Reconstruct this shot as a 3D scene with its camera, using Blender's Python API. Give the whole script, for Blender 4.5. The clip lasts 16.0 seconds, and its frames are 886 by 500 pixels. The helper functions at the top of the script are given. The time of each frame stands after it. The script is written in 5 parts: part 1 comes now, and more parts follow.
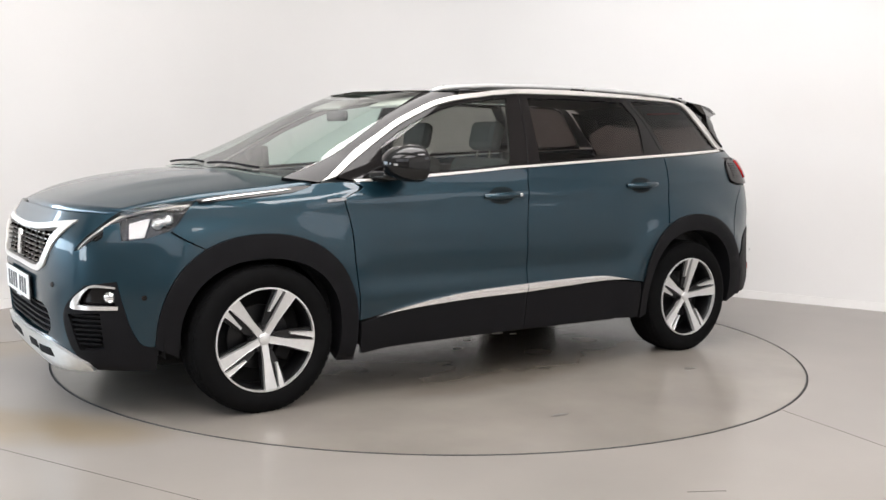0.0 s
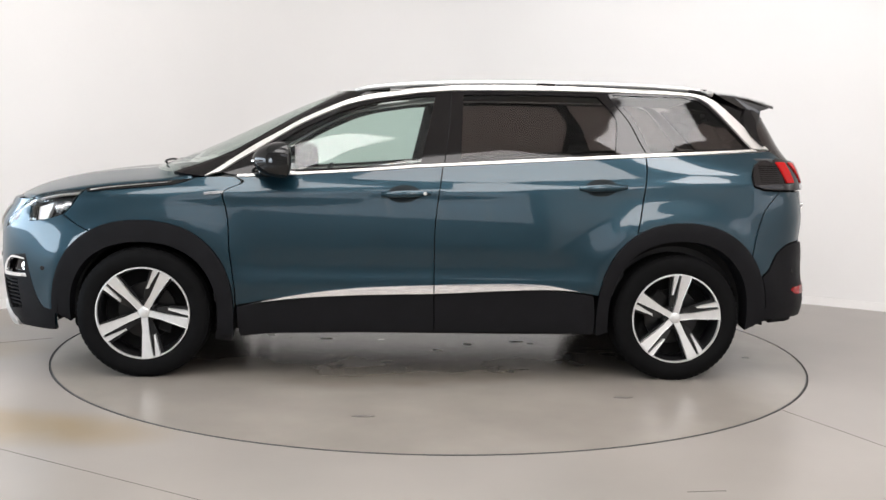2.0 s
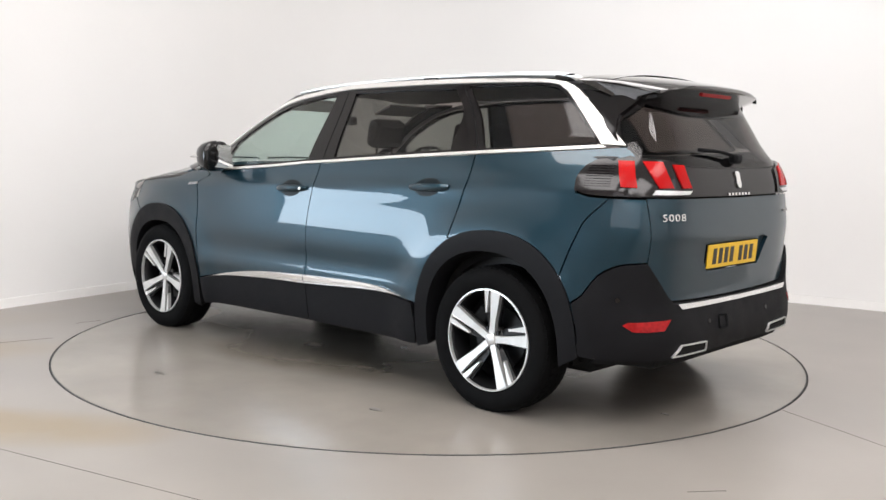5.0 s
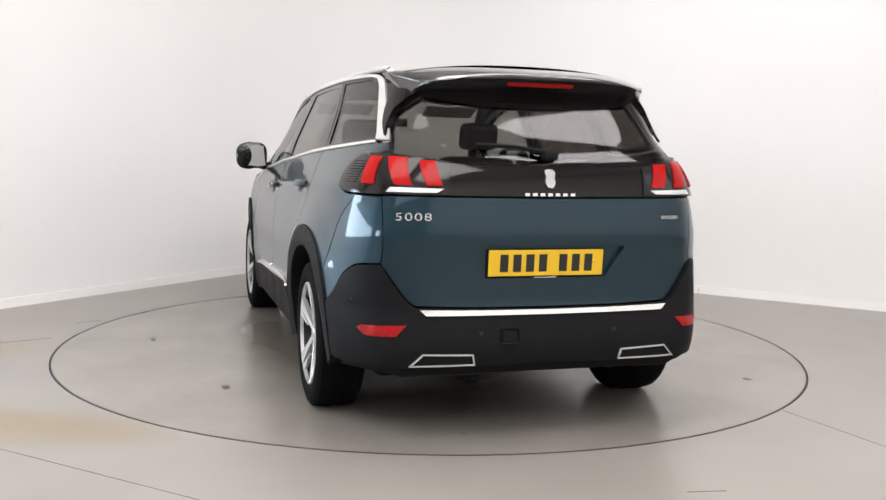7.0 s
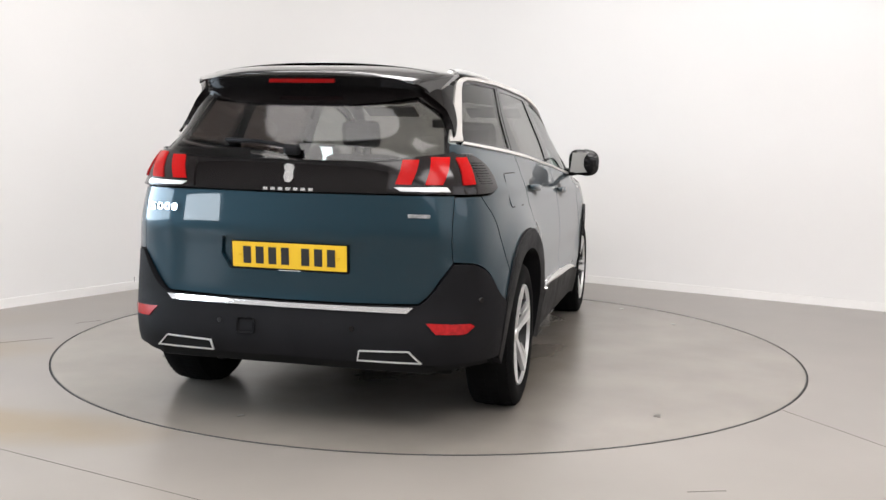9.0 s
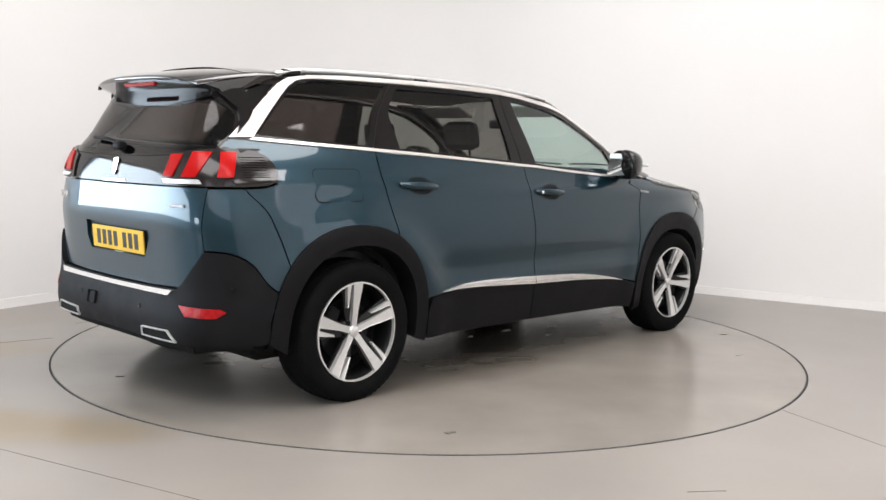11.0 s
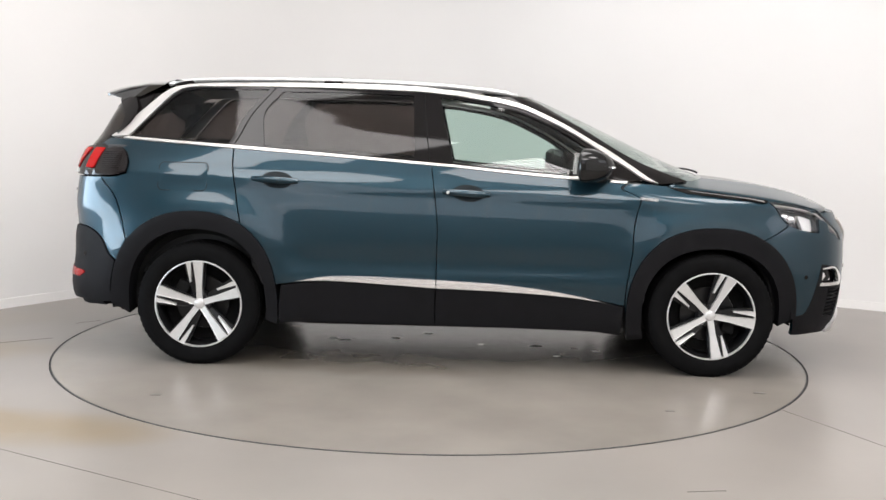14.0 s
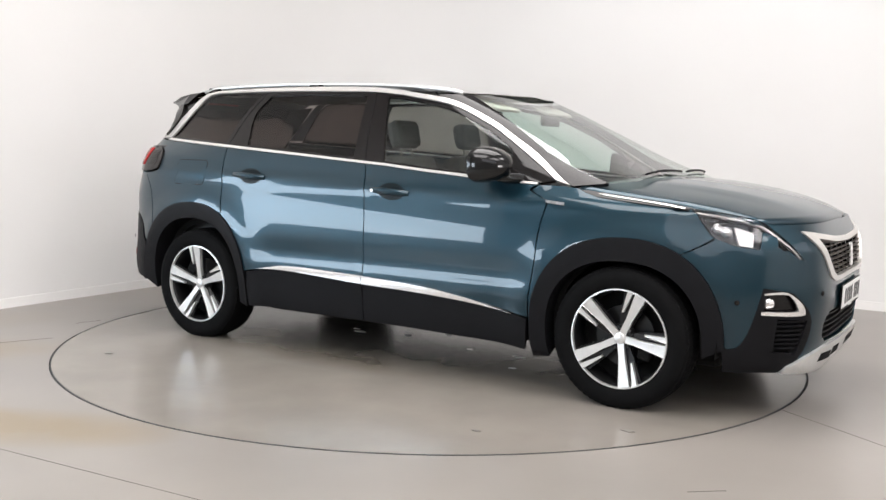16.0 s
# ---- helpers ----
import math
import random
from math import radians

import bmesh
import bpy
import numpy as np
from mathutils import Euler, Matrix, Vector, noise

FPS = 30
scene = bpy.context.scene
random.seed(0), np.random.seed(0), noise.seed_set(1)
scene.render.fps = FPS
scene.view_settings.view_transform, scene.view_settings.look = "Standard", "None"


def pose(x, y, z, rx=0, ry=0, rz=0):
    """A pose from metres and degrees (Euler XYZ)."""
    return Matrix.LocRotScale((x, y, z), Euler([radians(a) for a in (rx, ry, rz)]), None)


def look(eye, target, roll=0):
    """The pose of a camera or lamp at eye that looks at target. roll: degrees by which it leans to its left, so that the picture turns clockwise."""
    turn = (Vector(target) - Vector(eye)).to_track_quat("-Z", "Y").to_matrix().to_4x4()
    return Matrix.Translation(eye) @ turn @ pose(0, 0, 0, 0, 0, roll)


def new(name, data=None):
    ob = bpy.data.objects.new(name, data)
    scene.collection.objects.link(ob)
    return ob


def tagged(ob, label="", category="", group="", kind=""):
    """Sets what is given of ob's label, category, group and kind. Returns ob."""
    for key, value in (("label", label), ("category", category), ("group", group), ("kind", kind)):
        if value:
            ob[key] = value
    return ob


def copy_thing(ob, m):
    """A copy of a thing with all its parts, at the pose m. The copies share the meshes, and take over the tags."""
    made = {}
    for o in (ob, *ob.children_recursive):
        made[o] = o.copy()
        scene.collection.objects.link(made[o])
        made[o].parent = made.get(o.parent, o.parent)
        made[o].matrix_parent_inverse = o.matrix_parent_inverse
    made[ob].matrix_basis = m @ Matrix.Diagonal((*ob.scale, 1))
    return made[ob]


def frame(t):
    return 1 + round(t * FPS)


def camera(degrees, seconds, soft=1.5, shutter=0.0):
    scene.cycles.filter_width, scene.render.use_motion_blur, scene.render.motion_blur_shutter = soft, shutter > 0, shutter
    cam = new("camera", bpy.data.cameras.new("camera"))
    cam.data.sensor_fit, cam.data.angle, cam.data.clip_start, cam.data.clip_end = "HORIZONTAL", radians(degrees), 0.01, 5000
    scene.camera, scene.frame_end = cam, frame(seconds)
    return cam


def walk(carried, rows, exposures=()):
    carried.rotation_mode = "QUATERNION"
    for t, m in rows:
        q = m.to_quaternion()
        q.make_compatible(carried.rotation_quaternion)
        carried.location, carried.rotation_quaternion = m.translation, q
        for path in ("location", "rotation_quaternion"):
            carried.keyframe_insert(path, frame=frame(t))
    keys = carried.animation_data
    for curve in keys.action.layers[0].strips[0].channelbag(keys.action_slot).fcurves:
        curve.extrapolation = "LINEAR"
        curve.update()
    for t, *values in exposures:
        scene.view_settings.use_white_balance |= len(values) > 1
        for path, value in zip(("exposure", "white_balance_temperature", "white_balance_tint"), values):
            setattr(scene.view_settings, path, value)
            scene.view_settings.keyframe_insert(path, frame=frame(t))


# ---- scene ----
# The camera stands still; a car turns on a flush turntable in a white photo studio.
EYE = Vector((0.0, -5.969, 1.233))
YAW, PITCH, ROLL = radians(0.625), radians(-6.139), 1.259
AHEAD = Vector((math.sin(YAW) * math.cos(PITCH), math.cos(YAW) * math.cos(PITCH), math.sin(PITCH)))
cam = camera(50.1, 16.0, soft=1.5)
STILL = look(EYE, EYE + 6 * AHEAD, ROLL)
walk(cam, [(0.0, STILL), (16.0, STILL)])

# ---------------------------------------------------------------- light
CORNER = Vector((-0.976, 4.42, 0))           # where the two seen walls would meet
U = Vector((-0.524, -0.852, 0)).normalized()  # along the first wall
V = Vector((0.852, -0.524, 0)).normalized()   # along the second wall
LEN_U, LEN_V, CEIL, BEND = 11.4, 11.8, 5.0, 1.7
WINDOW = (5.4, 11.0, 0.8, 1.75)  # a long window in the first wall: along u, and up


def room(u, v, z=0.0):
    return CORNER + U * u + V * v + Vector((0, 0, z))


world = bpy.data.worlds.new("world")
scene.world = world
world.use_nodes = True
sky = world.node_tree.nodes.new("ShaderNodeTexSky")
sky.sky_type, sky.sun_disc, sky.sun_elevation, sky.sun_rotation = "NISHITA", False, radians(40), radians(200)
world.node_tree.links.new(sky.outputs[0], world.node_tree.nodes["Background"].inputs[0])
world.node_tree.nodes["Background"].inputs[1].default_value = 0.1
scene.view_settings.exposure = 0.06

# ceiling lamps: (u, v, length along u, length along v, watts)
PANELS = [(3.9, 3.9, 3.2, 3.2, 152), (4.6, 8.2, 1.8, 1.8, 115), (8.6, 3.9, 3.2, 3.2, 150), (8.6, 8.6, 3.2, 3.2, 175)]
ROOM_TURN = math.atan2(U.y, U.x)


def area_lamp(name, m, sx, sy, watts, colour):
    data = bpy.data.lights.new(name, "AREA")
    data.shape, data.size, data.size_y, data.energy, data.color = "RECTANGLE", sx, sy, watts, colour
    ob = new(name, data)
    ob.matrix_world = m
    return ob


for u, v, lu, lv, watts in PANELS:
    p = room(u, v, CEIL - 0.09)
    area_lamp("panel_light", Matrix.Translation(p) @ Matrix.Rotation(ROOM_TURN, 4, "Z"), lu, lv, watts, (1.0, 0.952, 0.955))

HIGH = (2.5, 4.8)  # unseen high windows added behind the camera to light the walls: sill and head
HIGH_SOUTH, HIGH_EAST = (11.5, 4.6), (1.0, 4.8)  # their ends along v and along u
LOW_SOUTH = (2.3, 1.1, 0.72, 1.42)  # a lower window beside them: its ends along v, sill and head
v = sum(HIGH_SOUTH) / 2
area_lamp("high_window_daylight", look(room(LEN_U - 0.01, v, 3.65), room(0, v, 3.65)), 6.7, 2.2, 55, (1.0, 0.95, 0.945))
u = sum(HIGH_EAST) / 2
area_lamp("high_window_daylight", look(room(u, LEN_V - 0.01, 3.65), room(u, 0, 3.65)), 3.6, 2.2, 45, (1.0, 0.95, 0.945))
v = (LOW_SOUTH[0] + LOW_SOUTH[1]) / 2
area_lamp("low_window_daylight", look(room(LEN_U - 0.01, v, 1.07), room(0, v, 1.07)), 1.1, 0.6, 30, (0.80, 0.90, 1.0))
u = (WINDOW[0] + WINDOW[1]) / 2
area_lamp("window_daylight", look(room(u, 0.01, 1.275), room(u, 2, 1.275)), 5.4, 0.88, 175, (0.74, 0.87, 1.0))

# ---------------------------------------------------------------- materials


def mat(name, colour, rough=0.5, metal=0.0, coat=0.0, noise_amt=0.0, noise_scale=8.0, bump=0.0, bump_scale=60.0, rough_amt=0.0, spec=0.5):
    """Principled surface with colour and roughness varied at two scales and a fine relief."""
    m = bpy.data.materials.new(name)
    m.use_nodes = True
    nt = m.node_tree
    b = nt.nodes["Principled BSDF"]
    b.inputs["Base Color"].default_value = (*colour, 1)
    b.inputs["Roughness"].default_value = rough
    b.inputs["Metallic"].default_value = metal
    b.inputs["Coat Weight"].default_value = coat
    b.inputs["Coat Roughness"].default_value = 0.02
    b.inputs["Specular IOR Level"].default_value = spec
    if noise_amt or bump or rough_amt:
        tc = nt.nodes.new("ShaderNodeTexCoord")
        n1, n2 = nt.nodes.new("ShaderNodeTexNoise"), nt.nodes.new("ShaderNodeTexNoise")
        n1.inputs["Scale"].default_value, n1.inputs["Detail"].default_value = noise_scale, 6
        n2.inputs["Scale"].default_value, n2.inputs["Detail"].default_value = bump_scale, 4
        for n in (n1, n2):
            nt.links.new(tc.outputs["Object"], n.inputs["Vector"])
        if noise_amt:
            ramp = nt.nodes.new("ShaderNodeMapRange")
            ramp.inputs["From Min"].default_value, ramp.inputs["From Max"].default_value = 0.3, 0.7
            ramp.inputs["To Min"].default_value, ramp.inputs["To Max"].default_value = 1 - noise_amt, 1 + noise_amt
            mixn = nt.nodes.new("ShaderNodeMix")
            mixn.data_type, mixn.blend_type = "RGBA", "MULTIPLY"
            mixn.inputs["Factor"].default_value = 1
            mixn.inputs["A"].default_value = (*colour, 1)
            mixn.inputs[6].default_value = (*colour, 1)
            nt.links.new(n1.outputs["Fac"], ramp.inputs["Value"])
            nt.links.new(ramp.outputs["Result"], mixn.inputs[7])
            nt.links.new(mixn.outputs[2], b.inputs["Base Color"])
        if rough_amt:
            rr = nt.nodes.new("ShaderNodeMapRange")
            rr.inputs["From Min"].default_value, rr.inputs["From Max"].default_value = 0.3, 0.7
            rr.inputs["To Min"].default_value, rr.inputs["To Max"].default_value = max(0.0, rough - rough_amt), rough + rough_amt
            nt.links.new(n1.outputs["Fac"], rr.inputs["Value"])
            nt.links.new(rr.outputs["Result"], b.inputs["Roughness"])
        if bump:
            bp = nt.nodes.new("ShaderNodeBump")
            bp.inputs["Strength"].default_value, bp.inputs["Distance"].default_value = bump, 0.002
            nt.links.new(n2.outputs["Fac"], bp.inputs["Height"])
            nt.links.new(bp.outputs["Normal"], b.inputs["Normal"])
    return m


def glass(name, tint, rough=0.0, face=0.04):
    """Thin window glass: a tinted see-through sheet whose gloss grows towards a glancing view."""
    m = bpy.data.materials.new(name)
    m.use_nodes = True
    nt = m.node_tree
    nt.nodes.remove(nt.nodes["Principled BSDF"])
    out = nt.nodes["Material Output"]
    tr, gl, mx, lw, pw, fac = (nt.nodes.new(k) for k in ("ShaderNodeBsdfTransparent", "ShaderNodeBsdfGlossy", "ShaderNodeMixShader", "ShaderNodeLayerWeight", "ShaderNodeMath", "ShaderNodeMath"))
    tr.inputs["Color"].default_value = (*tint, 1)
    gl.inputs["Roughness"].default_value = rough
    lw.inputs["Blend"].default_value = 0.5
    pw.operation, fac.operation = "POWER", "MULTIPLY_ADD"
    pw.inputs[1].default_value = 5
    fac.inputs[1].default_value, fac.inputs[2].default_value = 1 - face, face
    nt.links.new(lw.outputs["Facing"], pw.inputs[0])
    nt.links.new(pw.outputs[0], fac.inputs[0])
    nt.links.new(fac.outputs[0], mx.inputs[0])
    nt.links.new(tr.outputs[0], mx.inputs[1])
    nt.links.new(gl.outputs[0], mx.inputs[2])
    nt.links.new(mx.outputs[0], out.inputs["Surface"])
    return m


def glow(name, colour, strength):
    m = bpy.data.materials.new(name)
    m.use_nodes = True
    b = m.node_tree.nodes["Principled BSDF"]
    b.inputs["Base Color"].default_value = (*colour, 1)
    b.inputs["Emission Color"].default_value = (*colour, 1)
    b.inputs["Emission Strength"].default_value = strength
    return m


WALL = mat("white_wall_paint", (0.735, 0.727, 0.715), 0.75, noise_amt=0.015, noise_scale=0.8, bump=0.08, bump_scale=90)
SKIRT = mat("white_skirting_paint", (0.80, 0.79, 0.775), 0.6, noise_amt=0.03, noise_scale=4)
CEILING = mat("pale_ceiling_paint", (0.75, 0.745, 0.735), 0.85, noise_amt=0.06)
BACKWALL = mat("grey_wall_paint", (0.24, 0.235, 0.228), 0.8, noise_amt=0.08, noise_scale=1.5)
FLOOR = mat("grey_floor_paint", (0.222, 0.203, 0.183), 0.30, noise_amt=0.08, noise_scale=1.2, bump=0.05, bump_scale=40)
TABLE = mat("grey_turntable_paint", (0.205, 0.186, 0.164), 0.23, noise_amt=0.11, noise_scale=1.8, bump=0.05, bump_scale=40)


def stain_and_shade(m, spots, colour):
    """Soft-edged stains and painted shade on a floor paint: (x, y, half length, half width, turn, strength)."""
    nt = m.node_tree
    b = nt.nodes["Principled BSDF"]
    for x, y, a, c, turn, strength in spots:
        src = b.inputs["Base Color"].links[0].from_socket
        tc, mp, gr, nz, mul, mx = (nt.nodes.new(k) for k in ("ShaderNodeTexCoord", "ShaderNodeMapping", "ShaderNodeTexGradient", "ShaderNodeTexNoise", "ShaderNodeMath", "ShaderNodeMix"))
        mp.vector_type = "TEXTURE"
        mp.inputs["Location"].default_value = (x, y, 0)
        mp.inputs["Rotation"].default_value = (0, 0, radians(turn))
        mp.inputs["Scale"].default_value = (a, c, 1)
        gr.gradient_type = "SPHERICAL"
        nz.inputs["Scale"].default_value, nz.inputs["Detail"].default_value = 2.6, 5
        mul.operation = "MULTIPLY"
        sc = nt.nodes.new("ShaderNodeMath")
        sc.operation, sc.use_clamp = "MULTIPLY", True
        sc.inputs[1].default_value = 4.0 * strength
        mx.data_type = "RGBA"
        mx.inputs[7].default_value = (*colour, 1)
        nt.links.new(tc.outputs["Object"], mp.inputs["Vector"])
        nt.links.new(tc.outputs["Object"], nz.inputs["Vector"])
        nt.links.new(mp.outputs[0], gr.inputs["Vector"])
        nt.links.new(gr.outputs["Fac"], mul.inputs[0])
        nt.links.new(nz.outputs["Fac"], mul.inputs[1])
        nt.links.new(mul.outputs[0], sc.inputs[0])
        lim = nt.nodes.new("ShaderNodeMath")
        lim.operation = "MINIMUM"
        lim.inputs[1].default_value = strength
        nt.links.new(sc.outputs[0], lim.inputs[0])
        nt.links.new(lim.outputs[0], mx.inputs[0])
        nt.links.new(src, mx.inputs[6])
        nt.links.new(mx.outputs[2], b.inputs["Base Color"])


stain_and_shade(FLOOR, [(-1.95, -1.95, .95, .30, -8, .75), (-2.75, -.55, .7, .35, 20, .55), (-3.2, .3, .8, .4, 30, .25)], (0.20, 0.150, 0.085))
stain_and_shade(FLOOR, [(2.6, -1.5, 1.2, .8, 20, .2), (.6, -2.9, 1.6, .35, 4, .15)], (0.22, 0.208, 0.19))
stain_and_shade(TABLE, [(.2, .9, .9, .35, 10, .5), (-.5, -.7, 1.0, .3, -5, .4), (1.3, .2, .5, .5, 0, .35), (-1.35, .1, .5, .6, 0, .3)], (0.11, 0.095, 0.075))
# car-sized dark patch: wet dirt together with the car's shade, put into the colour
stain_and_shade(TABLE, [(.14, .1, 2.2, 1.1, 0, .5)], (0.07, 0.056, 0.040))
SCUFF = mat("dark_scuff", (0.09, 0.08, 0.07), 0.6, noise_amt=0.3)
FLAKE = mat("pale_flake", (0.55, 0.53, 0.5), 0.5, noise_amt=0.2)
GAP = mat("dark_gap", (0.02, 0.02, 0.02), 0.9)
PAINT = mat("teal_car_paint", (0.0022, 0.0250, 0.0395), 0.36, 0.68, coat=0.75, noise_amt=0.06, noise_scale=900)
PLASTIC = mat("black_textured_plastic", (0.0065, 0.0064, 0.0074), 0.55, spec=0.11, noise_amt=0.15, noise_scale=12, bump=0.25, bump_scale=500, rough_amt=0.06)
GLOSS = mat("gloss_black_trim", (0.006, 0.005, 0.005), 0.06, spec=0.3)
ROOF = mat("gloss_black_roof_paint", (0.012, 0.011, 0.011), 0.12, 0.0, coat=1.0)
CHROME = mat("satin_chrome", (0.66, 0.635, 0.605), 0.30, 0.55)
BRIGHT = mat("bright_chrome", (0.88, 0.87, 0.86), 0.10, 0.85)
ALLOY = mat("machined_alloy", (0.66, 0.66, 0.65), 0.32, 0.6, noise_amt=0.04, noise_scale=40)
RIMBLACK = mat("black_rim_paint", (0.006, 0.006, 0.0065), 0.32, spec=0.35)
RUBBER = mat("tyre_rubber", (0.0035, 0.0035, 0.0037), 0.8, spec=0.08, noise_amt=0.2, noise_scale=20, bump=0.2, bump_scale=200)
DARK = mat("dark_underbody", (0.006, 0.006, 0.006), 0.9, spec=0.2)
STEEL = mat("brake_steel", (0.20, 0.18, 0.16), 0.5, 0.9, noise_amt=0.2, noise_scale=30)
SCREEN = glass("windscreen_glass", (0.84, 0.93, 0.89), face=0.17)
CLEAR = glass("front_glass", (0.73, 0.845, 0.80), face=0.07)
TINT = glass("privacy_glass", (0.225, 0.20, 0.19), 0.04, face=0.03)
LENS = glass("lamp_lens", (0.92, 0.93, 0.94), face=0.05)
REFLEX = mat("dark_red_reflector", (0.26, 0.005, 0.006), 0.25, spec=0.3, noise_amt=0.2, noise_scale=60)
RED = mat("red_lamp_plastic", (0.33, 0.005, 0.005), 0.2, spec=0.15)
REDDARK = mat("smoked_lamp_plastic", (0.010, 0.008, 0.008), 0.12, spec=0.35)
YELLOW = mat("yellow_plate", (0.66, 0.41, 0.012), 0.4)
WHITEPLATE = mat("white_plate", (0.75, 0.75, 0.74), 0.4)
INK = mat("black_ink", (0.01, 0.01, 0.01), 0.4)
SEAT = mat("dark_seat_fabric", (0.06, 0.058, 0.056), 0.8, noise_amt=0.2, noise_scale=30, bump=0.3, bump_scale=300)
LINING = mat("light_roof_lining", (0.55, 0.52, 0.47), 0.9, bump=0.1, bump_scale=300)
DASH = mat("dash_plastic", (0.03, 0.03, 0.032), 0.6, noise_amt=0.1)
LAMPWHITE = glow("panel_diffuser", (1.0, 0.98, 0.95), 2.5)

# ---------------------------------------------------------------- helpers


def part(name, bm, material, parent=None, label="", smooth=False):
    """Links a bmesh as one mesh object, under a thing or a part."""
    if smooth:
        for f in bm.faces:
            f.smooth = True
    me = bpy.data.meshes.new(name)
    bm.to_mesh(me)
    bm.free()
    me.materials.append(material)
    ob = new(name, me)
    ob.parent = parent
    if label:
        ob["label"] = label
    return ob


def thing(name, label, category, group="", kind=""):
    ob = new(name)
    ob.empty_display_size = 0.2
    return tagged(ob, label, category, group, kind)


def add_box(bm, c, s, m=None, bevel=0.0):
    made = bmesh.ops.create_cube(bm, size=1)["verts"]
    bmesh.ops.scale(bm, vec=s, verts=made)
    if bevel:
        es = list({e for v in made for e in v.link_edges})
        made = list({v for f in bmesh.ops.bevel(bm, geom=es, offset=bevel, segments=2, affect="EDGES", profile=0.5)["faces"] for v in f.verts} | {v for v in made if v.is_valid})
    mm = Matrix.Translation(c) if m is None else Matrix.Translation(c) @ m
    bmesh.ops.transform(bm, matrix=mm, verts=[v for v in made if v.is_valid])
    return bm


def box(c, s, m=None, bevel=0.0):
    return add_box(bmesh.new(), c, s, m, bevel)


def prism(pts, depth, m=None):
    """A flat outline in x, y, given depth along z."""
    bm = bmesh.new()
    a = [bm.verts.new((x, y, 0)) for x, y in pts]
    b = [bm.verts.new((x, y, depth)) for x, y in pts]
    bm.faces.new(a[::-1])
    bm.faces.new(b)
    n = len(pts)
    for i in range(n):
        bm.faces.new((a[i], a[(i + 1) % n], b[(i + 1) % n], b[i]))
    bmesh.ops.recalc_face_normals(bm, faces=bm.faces)
    if m is not None:
        bm.transform(m)
    return bm


def lathe(profile, segs=64, closed=False):
    """Turns (radius, along y) pairs round the y axis."""
    bm = bmesh.new()
    rings = []
    for r, y in profile:
        rings.append([bm.verts.new((r * math.cos(2 * math.pi * k / segs), y, r * math.sin(2 * math.pi * k / segs))) for k in range(segs)])
    pairs = list(zip(rings, rings[1:])) + ([(rings[-1], rings[0])] if closed else [])
    for a, b in pairs:
        for k in range(segs):
            bm.faces.new((a[k], a[(k + 1) % segs], b[(k + 1) % segs], b[k]))
    bmesh.ops.recalc_face_normals(bm, faces=bm.faces)
    return bm


def tube(points, r, segs=8, flat=1.0):
    """A round bar along points; flat squeezes it in z."""
    bm = bmesh.new()
    rings = []
    pts = [Vector(p) for p in points]
    for i, p in enumerate(pts):
        d = (pts[min(i + 1, len(pts) - 1)] - pts[max(i - 1, 0)]).normalized()
        side = d.cross(Vector((0, 0, 1)))
        side = side.normalized() if side.length > 1e-4 else Vector((1, 0, 0))
        up = side.cross(d)
        rings.append([bm.verts.new(p + side * r * math.cos(a) + up * r * flat * math.sin(a)) for a in (2 * math.pi * k / segs for k in range(segs))])
    for a, b in zip(rings, rings[1:]):
        for k in range(segs):
            bm.faces.new((a[k], a[(k + 1) % segs], b[(k + 1) % segs], b[k]))
    bm.faces.new(rings[0])
    bm.faces.new(rings[-1][::-1])
    bmesh.ops.recalc_face_normals(bm, faces=bm.faces)
    return bm


NORMALS = {}  # surface normals of the skin panels, by mesh


def mirrored(ob, name=None):
    """The other side's twin of a part, mirrored in y."""
    me = ob.data.copy()
    known = NORMALS.get(ob.data.name)
    if known and "custom_normal" in me.attributes:
        me.attributes.remove(me.attributes["custom_normal"])
    me.transform(Matrix.Diagonal((1, -1, 1, 1)))
    me.flip_normals()
    if known:
        me.normals_split_custom_set_from_vertices([(x, -y, z) for x, y, z in known])
    twin = new(name or ob.name.split(".")[0], me)
    twin.parent = ob.parent
    if "label" in ob:
        twin["label"] = ob["label"]
    return twin


# ---------------------------------------------------------------- room


def sheet(path, z0, z1, thick):
    """An upright sheet along a path in plan, thick towards its outer side."""
    bm = bmesh.new()
    pts = [Vector((p.x, p.y, 0)) for p in path]
    inner, outer = [], []
    for i, p in enumerate(pts):
        d = (pts[min(i + 1, len(pts) - 1)] - pts[max(i - 1, 0)]).normalized()
        n = Vector((d.y, -d.x, 0))
        inner.append((bm.verts.new((p.x, p.y, z0)), bm.verts.new((p.x, p.y, z1))))
        q = p + n * thick
        outer.append((bm.verts.new((q.x, q.y, z0)), bm.verts.new((q.x, q.y, z1))))
    for i in range(len(pts) - 1):
        (a, b), (c, d) = inner[i], inner[i + 1]
        (e, f), (g, h) = outer[i], outer[i + 1]
        for q in ((a, b, d, c), (e, g, h, f), (b, f, h, d), (a, c, g, e)):
            bm.faces.new(q)
    for (a, b), (e, f) in ((inner[0], outer[0]), (inner[-1], outer[-1])):
        bm.faces.new((a, e, f, b))
    bmesh.ops.recalc_face_normals(bm, faces=bm.faces)
    return bm


def bend_path(gap=0.0, start=LEN_U, end=LEN_V, steps=90):
    pts = [room(start, gap)]
    r = BEND - gap
    for k in range(steps + 1):
        a = math.pi / 2 * k / steps
        pts.append(room(BEND - r * math.sin(a), BEND - r * math.cos(a)))
    return pts + [room(gap, end)]


TABLE_R = 2.254


